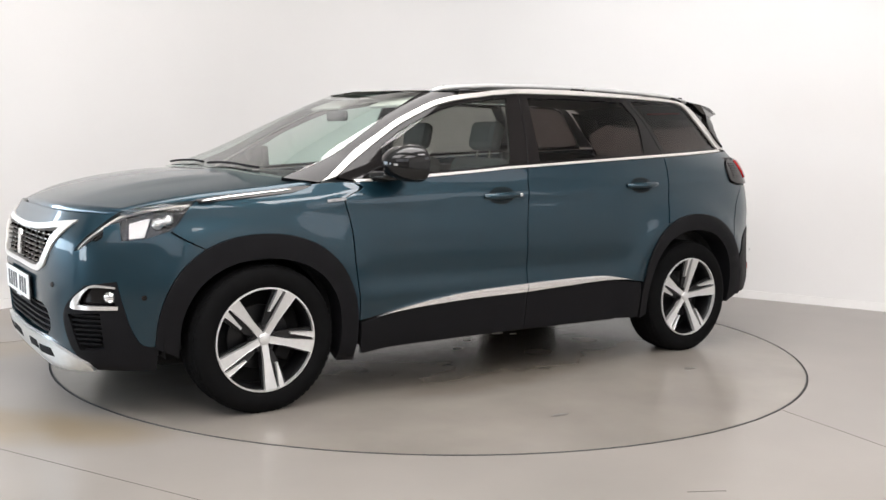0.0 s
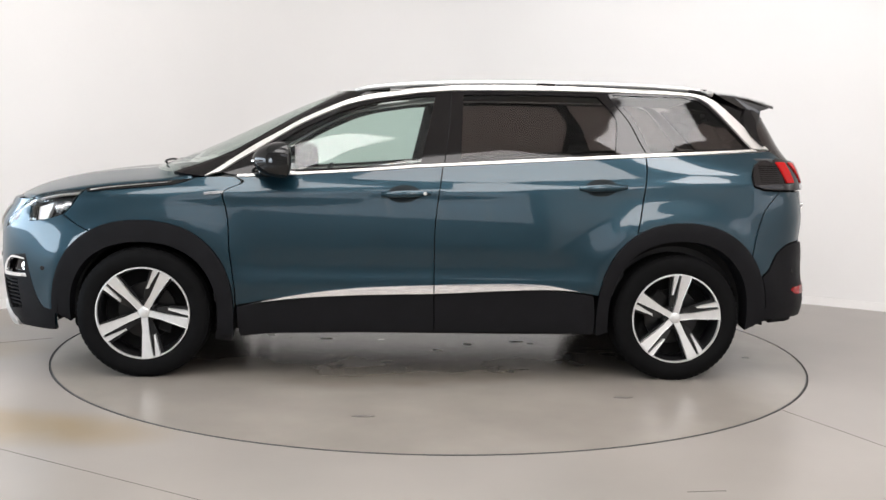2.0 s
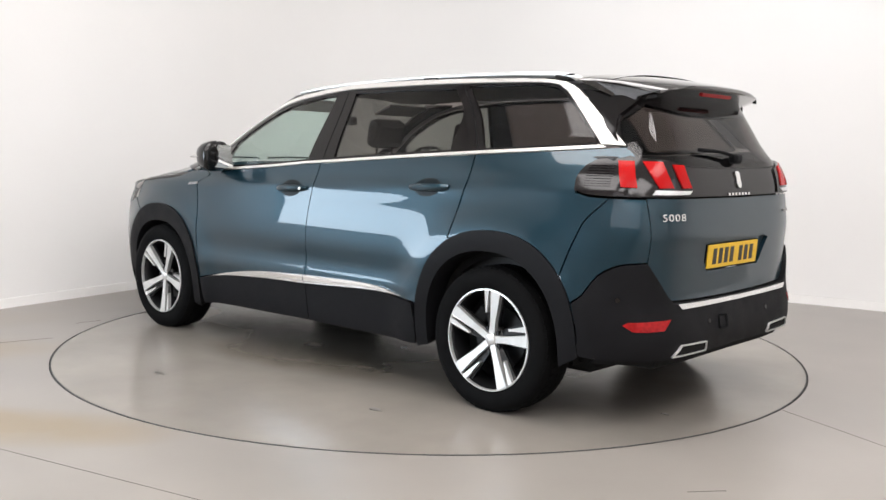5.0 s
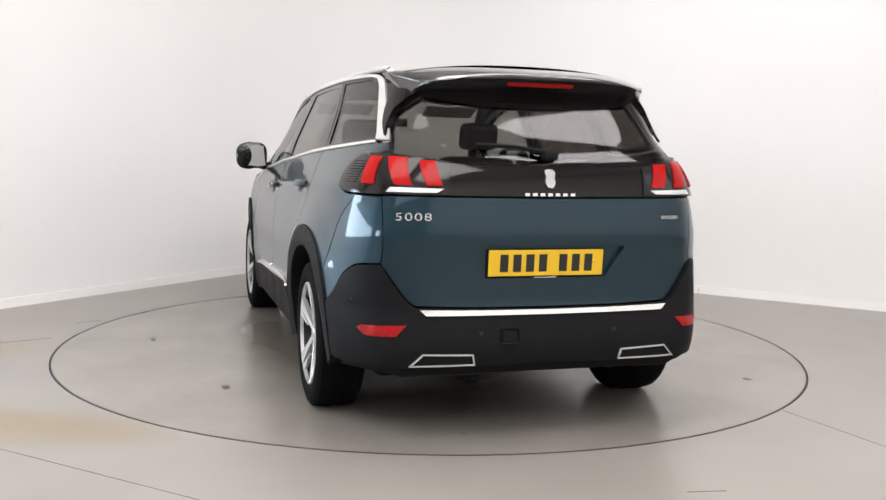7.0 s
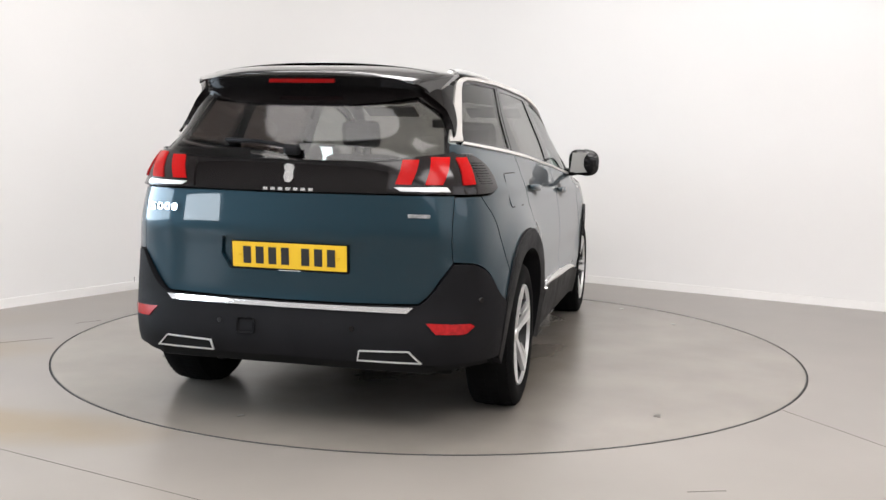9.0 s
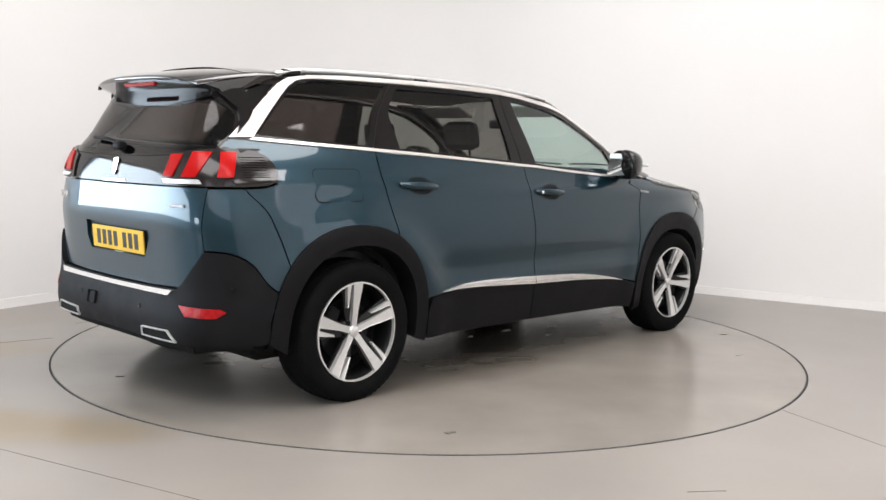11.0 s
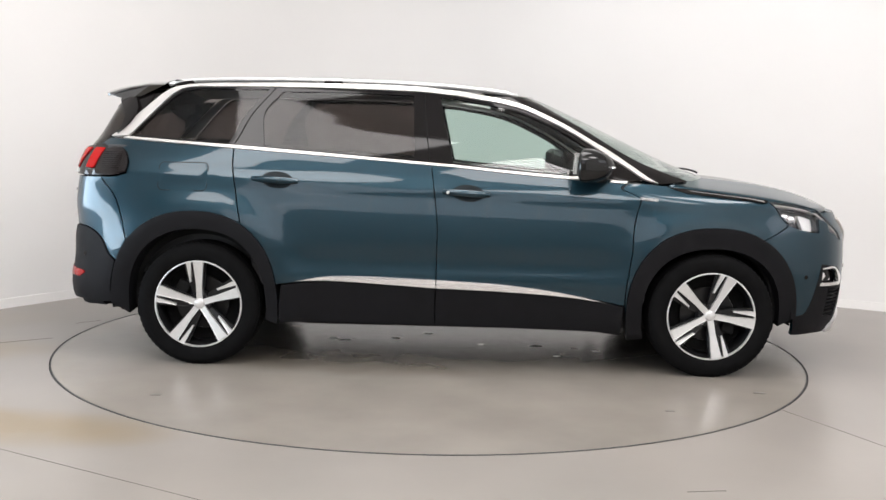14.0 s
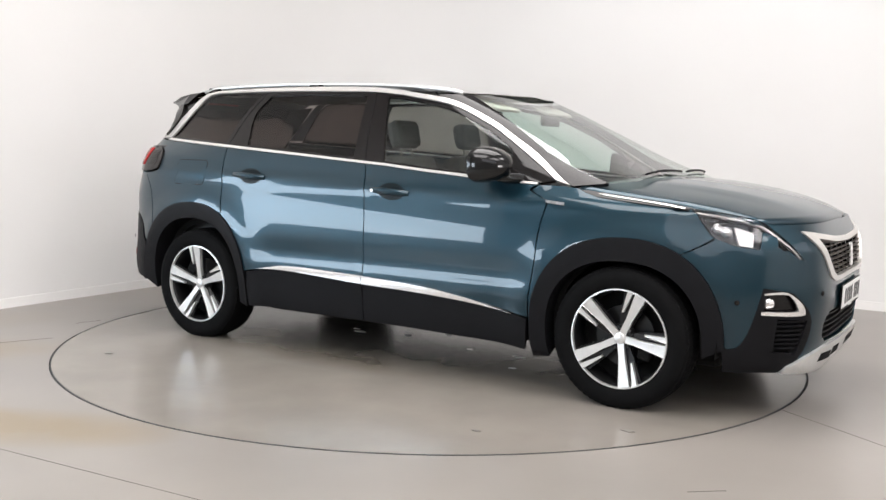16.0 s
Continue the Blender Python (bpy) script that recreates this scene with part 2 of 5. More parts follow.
def window(name, label, mid, turn, wide, high, posts):
    win = thing(name, label, "window", kind="structure")
    win.matrix_world = Matrix.Translation(mid) @ Matrix.Rotation(turn, 4, "Z")
    for k in range(posts):
        part("mullion", box(((k / (posts - 1) - .5) * (wide - .05), 0, 0), (.05, .06, high), bevel=.006), SKIRT, win)
    for k in range(2):
        part("frame_rail", box((0, 0, (k - .5) * (high - .05)), (wide - .1, .05, .05), bevel=.006), SKIRT, win)
    pane = part("pane", box((0, 0, 0), (wide - .06, .006, high - .06)), LENS, win)
    pane.visible_shadow = False


def build_room():
    u0, u1, z0, z1 = WINDOW
    bm = sheet(bend_path(start=u0), 0, CEIL, -0.15)
    for a, b, lo, hi in ((LEN_U, u1, 0, CEIL), (u1, u0, 0, z0), (u1, u0, z1, CEIL)):
        more = sheet([room(a, 0), room(b, 0)], lo, hi, -0.15)
        tmp = bpy.data.meshes.new("piece")
        more.to_mesh(tmp)
        more.free()
        bm.from_mesh(tmp)
    wall = part("wall_north", bm, WALL, smooth=False)
    window("window_1", "long white-framed window with daylight behind", room((u0 + u1) / 2, -.07, (z0 + z1) / 2), ROOM_TURN, u1 - u0, z1 - z0, 5)
    tagged(wall, "white painted studio wall with a rounded corner", "wall", kind="structure")
    skirt = part("baseboard", sheet(bend_path(0.018), 0.0, 0.07, 0.0175), SKIRT, smooth=False)
    tagged(skirt, "low white skirting board along the studio wall", "skirting board", kind="structure")
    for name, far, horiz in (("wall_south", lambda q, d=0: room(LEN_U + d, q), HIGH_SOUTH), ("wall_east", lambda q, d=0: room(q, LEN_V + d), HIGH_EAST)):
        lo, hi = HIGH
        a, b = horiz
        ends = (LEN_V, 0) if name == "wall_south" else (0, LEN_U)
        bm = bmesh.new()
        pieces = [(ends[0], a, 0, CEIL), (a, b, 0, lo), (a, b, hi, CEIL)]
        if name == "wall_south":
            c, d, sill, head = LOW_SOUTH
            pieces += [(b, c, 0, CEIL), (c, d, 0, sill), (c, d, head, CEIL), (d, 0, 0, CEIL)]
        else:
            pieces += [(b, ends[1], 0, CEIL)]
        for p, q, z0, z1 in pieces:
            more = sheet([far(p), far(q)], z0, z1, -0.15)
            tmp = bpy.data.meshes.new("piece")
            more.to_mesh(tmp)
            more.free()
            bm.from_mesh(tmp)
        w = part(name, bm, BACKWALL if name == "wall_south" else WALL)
        tagged(w, "grey studio wall with an added high window band" if name == "wall_south" else "white studio wall with an added high window band", "wall", kind="structure")
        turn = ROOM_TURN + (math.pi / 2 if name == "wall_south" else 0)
        # the high band is an addition that holds a fill lamp for the walls
        window("window_2" if name == "wall_south" else "window_3", "unseen high window band added to light the walls", far((a + b) / 2, .07) + Vector((0, 0, (lo + hi) / 2)), turn, abs(a - b), hi - lo, 8 if name == "wall_south" else 5)
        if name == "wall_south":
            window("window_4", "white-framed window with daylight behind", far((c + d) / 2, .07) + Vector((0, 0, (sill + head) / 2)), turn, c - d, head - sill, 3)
    c = part("ceiling", prism([tuple(room(u, v).xy) for u, v in ((-.2, -.2), (LEN_U + .2, -.2), (LEN_U + .2, LEN_V + .2), (-.2, LEN_V + .2))], 0.1, Matrix.Translation((0, 0, CEIL))), CEILING)
    tagged(c, "flat pale studio ceiling", "ceiling", kind="structure")
    # floor with a round opening for the turntable
    bm = bmesh.new()
    segs = 128
    rim = [bm.verts.new(((TABLE_R + 0.006) * math.cos(2 * math.pi * k / segs), (TABLE_R + 0.006) * math.sin(2 * math.pi * k / segs), 0)) for k in range(segs)]
    low = [bm.verts.new((v.co.x, v.co.y, -0.05)) for v in rim]
    far = [bm.verts.new((18 * math.cos(2 * math.pi * k / segs), 18 * math.sin(2 * math.pi * k / segs), 0)) for k in range(segs)]
    for k in range(segs):
        j = (k + 1) % segs
        bm.faces.new((rim[k], far[k], far[j], rim[j]))
        bm.faces.new((low[k], rim[k], rim[j], low[j]))
    pit = [bm.verts.new((v.co.x, v.co.y, -0.05)) for v in rim]
    bm.faces.new(pit)
    floor = tagged(part("floor", bm, FLOOR), "grey painted concrete studio floor with scuffs", "floor", kind="structure")
    # hairline joints and scratches in the floor paint
    for a, b, w in (((-2.9, -1.62), (-.4, -3.0), .003), ((1.72, -1.48), (2.6, -3.5), .003), ((-2.62, -.30), (-2.36, -.12), .004), ((-2.40, .38), (-2.28, .50), .004), ((.95, -2.62), (1.10, -2.60), .004)):
        d = Vector((b[0] - a[0], b[1] - a[1], 0))
        bm = box((0, 0, 0), (d.length, w, .0012))
        bm.transform(Matrix.Translation(((a[0] + b[0]) / 2, (a[1] + b[1]) / 2, .0004)) @ Matrix.Rotation(math.atan2(d.y, d.x), 4, "Z"))
        part("floor_scratch", bm, SCUFF, floor)
    for u, v, lu, lv, watts in PANELS:
        lamp = thing("ceiling_light", "large square white ceiling light panel in slim frame", "ceiling light", "ceiling light panels")
        lamp.matrix_world = Matrix.Translation(room(u, v, CEIL)) @ Matrix.Rotation(ROOM_TURN, 4, "Z")
        fr = bmesh.new()
        for sx, sy, dx, dy in ((lu + .1, .05, 0, lv / 2 + .025), (lu + .1, .05, 0, -lv / 2 - .025), (.05, lv, lu / 2 + .025, 0), (.05, lv, -lu / 2 - .025, 0)):
            add_box(fr, (dx, dy, -0.04), (sx, sy, 0.08))
        part("frame", fr, SKIRT, lamp)
        part("diffuser", box((0, 0, -0.03), (lu, lv, 0.04)), LAMPWHITE, lamp)


def build_turntable():
    t = thing("turntable", "round grey turntable set flush in the studio floor", "turntable")
    bm = lathe([(0.0001, 0), (TABLE_R - 0.03, 0), (TABLE_R - 0.004, 0), (TABLE_R, -0.004), (TABLE_R, -0.04)], 160)
    bm.transform(Matrix.Rotation(radians(90), 4, "X"))
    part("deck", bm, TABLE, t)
    # dark ring over the edge gap; its colour stands for the gap's shade
    bm = lathe([(TABLE_R - .007, .0012), (TABLE_R + .0045, .0012), (TABLE_R + .0045, -.03), (TABLE_R - .007, -.03)], 200, True)
    bm.transform(Matrix.Rotation(radians(90), 4, "X"))
    part("edge_seal", bm, GAP, t, "thin dark ring painted for the shaded edge gap")
    # loose flakes and drips on the deck
    rnd = random.Random(4)
    for x, y in ((-.63, .05), (-.23, .08), (.32, -.05), (.67, -.06), (1.03, -.17), (-.02, .26), (-.55, -.02), (.77, -.34), (-1.9, .4), (1.75, -1.1), (-.9, 1.35), (.4, 1.7), (1.2, -1.5), (-1.3, -1.45)):
        n = rnd.randint(5, 7)
        r = rnd.uniform(.012, .035)
        out = [(x + r * rnd.uniform(.5, 1.2) * math.cos(2 * math.pi * k / n) * 1.5, y + r * rnd.uniform(.4, 1) * math.sin(2 * math.pi * k / n)) for k in range(n)]
        part("paint_flake", prism(out, .0015, Matrix.Translation((0, 0, .0002))), FLAKE if abs(y) < .5 and abs(x) < 1.2 else SCUFF, t)
    return t


build_room()
turntable = build_turntable()

# ---------------------------------------------------------------- the car's outer form
# Level by level: height, half width, front limit, rear limit, roundness in plan at front and rear.
LEVELS = np.array([
    (.16, .83, 2.17, 2.10, 5), (.25, .865, 2.255, 2.17, 5), (.41, .888, 2.285, 2.225, 5), (.60, .902, 2.295, 2.198, 5),
    (.78, .893, 2.287, 2.207, 5), (.88, .882, 2.24, 2.218, 5), (.97, .866, 2.175, 2.213, 5), (1.05, .845, 1.62, 2.208, 5),
    (1.13, .824, 1.36, 2.19, 4.5), (1.20, .803, 1.19, 2.165, 4), (1.25, .785, 1.08, 2.13, 4), (1.40, .720, .76, 2.05, 4),
    (1.52, .667, .48, 1.98, 4), (1.57, .645, .33, 1.95, 4), (1.62, .59, .15, 1.85, 4)])


def slopes(xs, ys):
    """Slopes for a cubic through the points that never overshoots."""
    h, d = np.diff(xs), np.diff(ys) / np.diff(xs)
    m = np.zeros(len(xs))
    m[0], m[-1] = d[0], d[-1]
    for i in range(1, len(xs) - 1):
        if d[i - 1] * d[i] > 0:
            a, b = 2 * h[i] + h[i - 1], h[i] + 2 * h[i - 1]
            m[i] = (a + b) / (a / d[i - 1] + b / d[i])
    return m


def hermite(xs, ys, t):
    m = slopes(np.array(xs), np.array(ys))
    i = min(int(np.searchsorted(xs, t, side="right")) - 1, len(xs) - 2)
    h = xs[i + 1] - xs[i]
    q = (t - xs[i]) / h
    return float((1 + 2 * q) * (1 - q) ** 2 * ys[i] + q * (1 - q) ** 2 * h * m[i] + q * q * (3 - 2 * q) * ys[i + 1] + q * q * (q - 1) * h * m[i + 1])


LZ = LEVELS[:, 0]
LTAB = [(LEVELS[:, k], slopes(LZ, LEVELS[:, k])) for k in (1, 2, 3, 4)]


def level(z):
    z = min(max(z, LZ[0]), LZ[-1])
    i = min(int(np.searchsorted(LZ, z, side="right")) - 1, len(LZ) - 2)
    h = LZ[i + 1] - LZ[i]
    t = (z - LZ[i]) / h
    out = []
    for y, m in LTAB:
        out.append(float((1 + 2 * t) * (1 - t) ** 2 * y[i] + t * (1 - t) ** 2 * h * m[i] + t * t * (3 - 2 * t) * y[i + 1] + t * t * (t - 1) * h * m[i + 1]))
    return out


ARC = 1.6  # metres of skin to one radian of turn round the plan


def tail_power(z):
    """How square the plan's rear corners are at a height."""
    return 7.3 - .3 * min(1, max(0, (z - 1.0) / .2))


def taper(x, z):
    """How far the cabin narrows towards the tail."""
    t, k = min(1, max(0, (-x - .9) / 1.0)), min(1, max(0, (z - 1.10) / .2))
    return 1 - .085 * t * t * (3 - 2 * t) * k * k * (3 - 2 * k)


def S(x, z):
    """A place on the side skin, by its length and height."""
    w, f, r, n = level(z)
    n = n if x > 0 else tail_power(z)
    k = min(abs(x) / (f if x > 0 else r), 0.9995)
    yn = (1 - k ** n) ** (1 / n)
    return (ARC * math.atan2(yn, math.copysign(k, x)), z)


def R(y, z):
    """A place on the rear skin, by its side offset and height."""
    w, f, r, n = level(z)
    k = min(abs(y) / (w * taper(-2, z)), 0.9995)
    n = tail_power(z)
    a = math.atan2(k, -(1 - k ** n) ** (1 / n))
    return (ARC * (a if y >= 0 else 2 * math.pi - a), z)


def F(y, z):
    """A place on the front skin, by its side offset and height."""
    w, f, r, n = level(z)
    k = min(abs(y) / w, 0.9995)
    a = math.atan2(k, (1 - k ** n) ** (1 / n))
    return (ARC * (a if y >= 0 else -a), z)


HUB_X, HUB_Z, TYRE_R = 1.42, 0.338, 0.347


def swell(x, y, z):
    """The pressed forms of the side: swage over the sill, shoulder, flares over the wheels."""
    if abs(y) < 0.6:
        return 0.0
    mid = 1 / (1 + math.exp((abs(x) - 0.95) / 0.08))
    d = -0.012 * math.exp(-((z - 0.60) / 0.07) ** 2) * mid + 0.006 * math.exp(-((z - 0.50) / 0.05) ** 2) * mid
    for hx in (HUB_X, -HUB_X):
        r = math.hypot(x - hx, z - HUB_Z)
        d += (0.016 if hx > 0 else 0.026) * math.exp(-((r - 0.50) / 0.11) ** 2) * (z > 0.2)
    d += 0.007 * math.exp(-((z - 1.0 + 0.03 * x) / 0.035) ** 2) * (abs(x) < 2.05)
    return d


def skin0(s, z):
    w, f, r, n = level(z)
    a = s / ARC
    c, sn = math.cos(a), math.sin(a)
    p = n if c > 0 else tail_power(z)
    k = (abs(c) ** p + abs(sn) ** p) ** (-1 / p)
    x = (f if c > 0 else r) * c * k
    return Vector((x, w * sn * k * taper(x, z), z))


def skin_normal(s, z):
    e = 0.004
    n = (skin0(s + e, z) - skin0(s - e, z)).cross(skin0(s, z + e) - skin0(s, z - e))
    return n.normalized()


def skin(s, z, off=0.0):
    p = skin0(s, z)
    return p + skin_normal(s, z) * (off + swell(*p))


def skin_turn(s, z):
    """The outward normal of the skin with its pressed forms."""
    e = 0.006
    n = (skin(s + e, z) - skin(s - e, z)).cross(skin(s, z + e) - skin(s, z - e)).normalized()
    return n if n.dot(skin_normal(s, z)) > 0 else -n


def line(*pts, step=0.03, smooth=True):
    """Resamples a run of skin places, as a smooth curve or straight."""
    out = []
    P = [Vector(p) for p in pts]
    for i in range(len(P) - 1):
        a, b = P[i], P[i + 1]
        n = max(1, int((b - a).length / step + 0.5))
        m0 = (b - P[i - 1]) / 2 if i > 0 else b - a
        m1 = (P[i + 2] - a) / 2 if i + 2 < len(P) else b - a
        if i > 0 and (a - P[i - 1]).length > 1e-6:
            m0 = m0 * min(1.0, 2 * (b - a).length / max(1e-6, (b - P[i - 1]).length))
        if i + 2 < len(P):
            m1 = m1 * min(1.0, 2 * (b - a).length / max(1e-6, (P[i + 2] - a).length))
        for k in range(n):
            t = k / n
            if smooth:
                q = (1 + 2 * t) * (1 - t) ** 2 * a + t * (1 - t) ** 2 * m0 + t * t * (3 - 2 * t) * b + t * t * (t - 1) * m1
            else:
                q = a.lerp(b, t)
            out.append((q.x, q.y))
    out.append(tuple(P[-1]))
    return out


def joined(*runs):
    out = []
    for run in runs:
        for p in run:
            if not out or (out[-1][0] - p[0]) ** 2 + (out[-1][1] - p[1]) ** 2 > 1e-6:
                out.append(p)
    if (out[0][0] - out[-1][0]) ** 2 + (out[0][1] - out[-1][1]) ** 2 < 1e-6:
        out.pop()
    return out


def both(half, centre):
    """Closes half an outline, given from middle to middle, with its mirror image."""
    return joined(half, [(2 * centre - s, z) for s, z in half[::-1]])


def inside(p, poly):
    x, y = p
    c = False
    for (x0, y0), (x1, y1) in zip(poly, poly[1:] + poly[:1]):
        if (y0 > y) != (y1 > y) and x < (x1 - x0) * (y - y0) / (y1 - y0) + x0:
            c = not c
    return c


def near_edge(p, A, B, lim):
    d = B - A
    t = np.clip(((p - A) * d).sum(1) / np.maximum((d * d).sum(1), 1e-12), 0, 1)
    return (((A + t[:, None] * d - p) ** 2).sum(1)).min() < lim * lim


def fill(outline, holes=(), step=0.045):
    """Triangles over an outline with holes, with an even net of inner points."""
    from mathutils.geometry import delaunay_2d_cdt
    loops = [outline, *holes]
    verts, edges = [], []
    for lp in loops:
        b = len(verts)
        verts += lp
        edges += [(b + k, b + (k + 1) % len(lp)) for k in range(len(lp))]
    A = np.array(verts)[[e[0] for e in edges]]
    B = np.array(verts)[[e[1] for e in edges]]
    xs, ys = [p[0] for p in outline], [p[1] for p in outline]
    row, y = 0, min(ys)
    while y < max(ys):
        x = min(xs) + (step / 2 if row % 2 else 0)
        while x < max(xs):
            if inside((x, y), outline) and not any(inside((x, y), h) for h in holes) and not near_edge(np.array((x, y)), A, B, step * 0.45):
                verts.append((x, y))
            x += step
        y += step * 0.87
        row += 1
    V2, _, T, *_ = delaunay_2d_cdt([Vector(v) for v in verts], edges, [], 0, 1e-6)
    tris = []
    for t in T:
        c = sum((V2[k] for k in t), Vector((0, 0))) / len(t)
        if inside(c, outline) and not any(inside(c, h) for h in holes):
            tris.append(t)
    return [tuple(v) for v in V2], tris


def panel(name, outline, material, parent, off=0.0, lip=0.02, holes=(), label="", step=0.045, edge=0.0025, pair=False, rim=0.0):
    """A skin panel: the outline laid on the outer form, its edges rolled in to give it depth."""
    V2, T = fill(outline, holes, step)
    bm = bmesh.new()
    off_at = off if callable(off) else lambda s, z: off
    vs = [bm.verts.new(skin(s, z, off_at(s, z))) for s, z in V2]
    for t in T:
        f = bm.faces.new([vs[k] for k in t])
        f.smooth = True
    bm.normal_update()
    wrong = 0
    for f, t in zip(bm.faces, T):
        c = sum((Vector(V2[k]) for k in t), Vector((0, 0))) / len(t)
        wrong += f.normal.dot(skin_normal(c.x, c.y)) < 0
    if wrong > len(T) / 2:
        bmesh.ops.reverse_faces(bm, faces=bm.faces[:])
    if lip:
        for lp in (outline, *holes):
            rings = [[bm.verts.new(skin(s, z, off_at(s, z) - d)) for s, z in lp] for d in (0.0, edge, lip)]
            # roll the first ring slightly into the panel edge
            for a, b in zip(rings, rings[1:]):
                for k in range(len(lp)):
                    j = (k + 1) % len(lp)
                    bm.faces.new((a[k], b[k], b[j], a[j]))
    turns = [tuple(skin_turn(s, z)) for s, z in V2] + [(0.0, 0.0, 0.0)] * (len(bm.verts) - len(V2))
    ob = part(name, bm, material, parent, label)
    ob.data.normals_split_custom_set_from_vertices(turns)
    NORMALS[ob.data.name] = turns
    if pair:
        return ob, mirrored(ob)
    return ob


def shrink(outline, d):
    """Draws an outline in by d metres, for a gap between neighbours."""
    P = [Vector(p) for p in outline]
    n = len(P)
    area = sum(P[i].x * P[(i + 1) % n].y - P[(i + 1) % n].x * P[i].y for i in range(n))
    sg = 1 if area > 0 else -1
    out = []
    for i in range(n):
        a = (P[i] - P[i - 1]).normalized()
        b = (P[(i + 1) % n] - P[i]).normalized()
        na, nb = Vector((-a.y, a.x)), Vector((-b.y, b.x))
        m = (na + nb)
        m = m / max(0.6, m.length_squared / 2) if m.length > 1e-4 else na
        out.append(tuple(P[i] + sg * d * m))
    return out


def Sx(*xz):
    return [S(x, z) for x, z in xz]


GAPW = 0.0022
LAMPBACK = mat("lamp_reflector_grey", (0.016, 0.016, 0.017), 0.25, 0.3)
car = thing("car", "teal blue family car with black roof, parked on the turntable", "car")

# shared seams, all on the left side
CHROME_OUT = Sx((-1.98, 1.255), (-1.84, 1.38), (-1.685, 1.515), (-1.61, 1.55), (-1.50, 1.565), (-1.32, 1.573), (-.64, 1.578), (-.23, 1.57), (0, 1.55), (.22, 1.515), (.385, 1.472), (.59, 1.38), (.735, 1.297), (.895, 1.203), (1.12, 1.055))
CHROME_IN = Sx((-1.87, 1.258), (-1.75, 1.385), (-1.63, 1.505), (-1.58, 1.535), (-1.48, 1.548), (-1.03, 1.552), (-.64, 1.55), (-.20, 1.54), (.0, 1.522), (.22, 1.487), (.39, 1.445), (.60, 1.35), (.76, 1.255), (.91, 1.16), (1.03, 1.08))
BELT_TOP = Sx((-1.87, 1.258), (-1.24, 1.22), (-.14, 1.148), (.69, 1.085), (.94, 1.068), (1.03, 1.08))
BELT_LOW = Sx((-1.90, 1.246), (-1.24, 1.203), (-.14, 1.133), (.69, 1.070), (.94, 1.056))
SEAM_B = Sx((-.14, 1.133), (-.12, .99), (-.10, .81), (-.10, .59), (-.10, .475))
SEAM_R = Sx((-1.24, 1.203), (-1.24, 1.12), (-1.22, 1.00), (-1.18, .78))
SEAM_F = Sx((.94, 1.056), (.97, 1.0), (.98, .83), (.97, .68), (.945, .50), (.94, .39))


def ring(hx, rx, rz, a0, a1, n=14, power=2.3, cz=HUB_Z):
    """An arch round a hub, from angle to angle in degrees (0 is ahead, 90 up)."""
    out = []
    for k in range(n + 1):
        a = radians(a0 + (a1 - a0) * k / n)
        c, s = math.cos(a), math.sin(a)
        q = (abs(c) ** power + abs(s) ** power) ** (-1 / power)
        out.append(S(hx + rx * c * q, cz + rz * s * q))
    return out


ARCH_F = ring(HUB_X + .005, .475, .485, 196, 0, 24)     # rear foot, over the top, to the front
ARCH_F_IN = ring(HUB_X, .385, .375, 200, -8, 24)
ARCH_R = ring(-HUB_X - .02, .465, .515, -10, 180, 24)     # front foot, over the top, to the rear
ARCH_R_IN = ring(-HUB_X - .005, .385, .42, -10, 188, 24)


def cut(run, a, b):
    """Part of a run between fractions a and b."""
    n = len(run) - 1
    i, j = int(round(a * n)), int(round(b * n))
    return run[i:j + 1] if j >= i else run[j:i + 1][::-1]


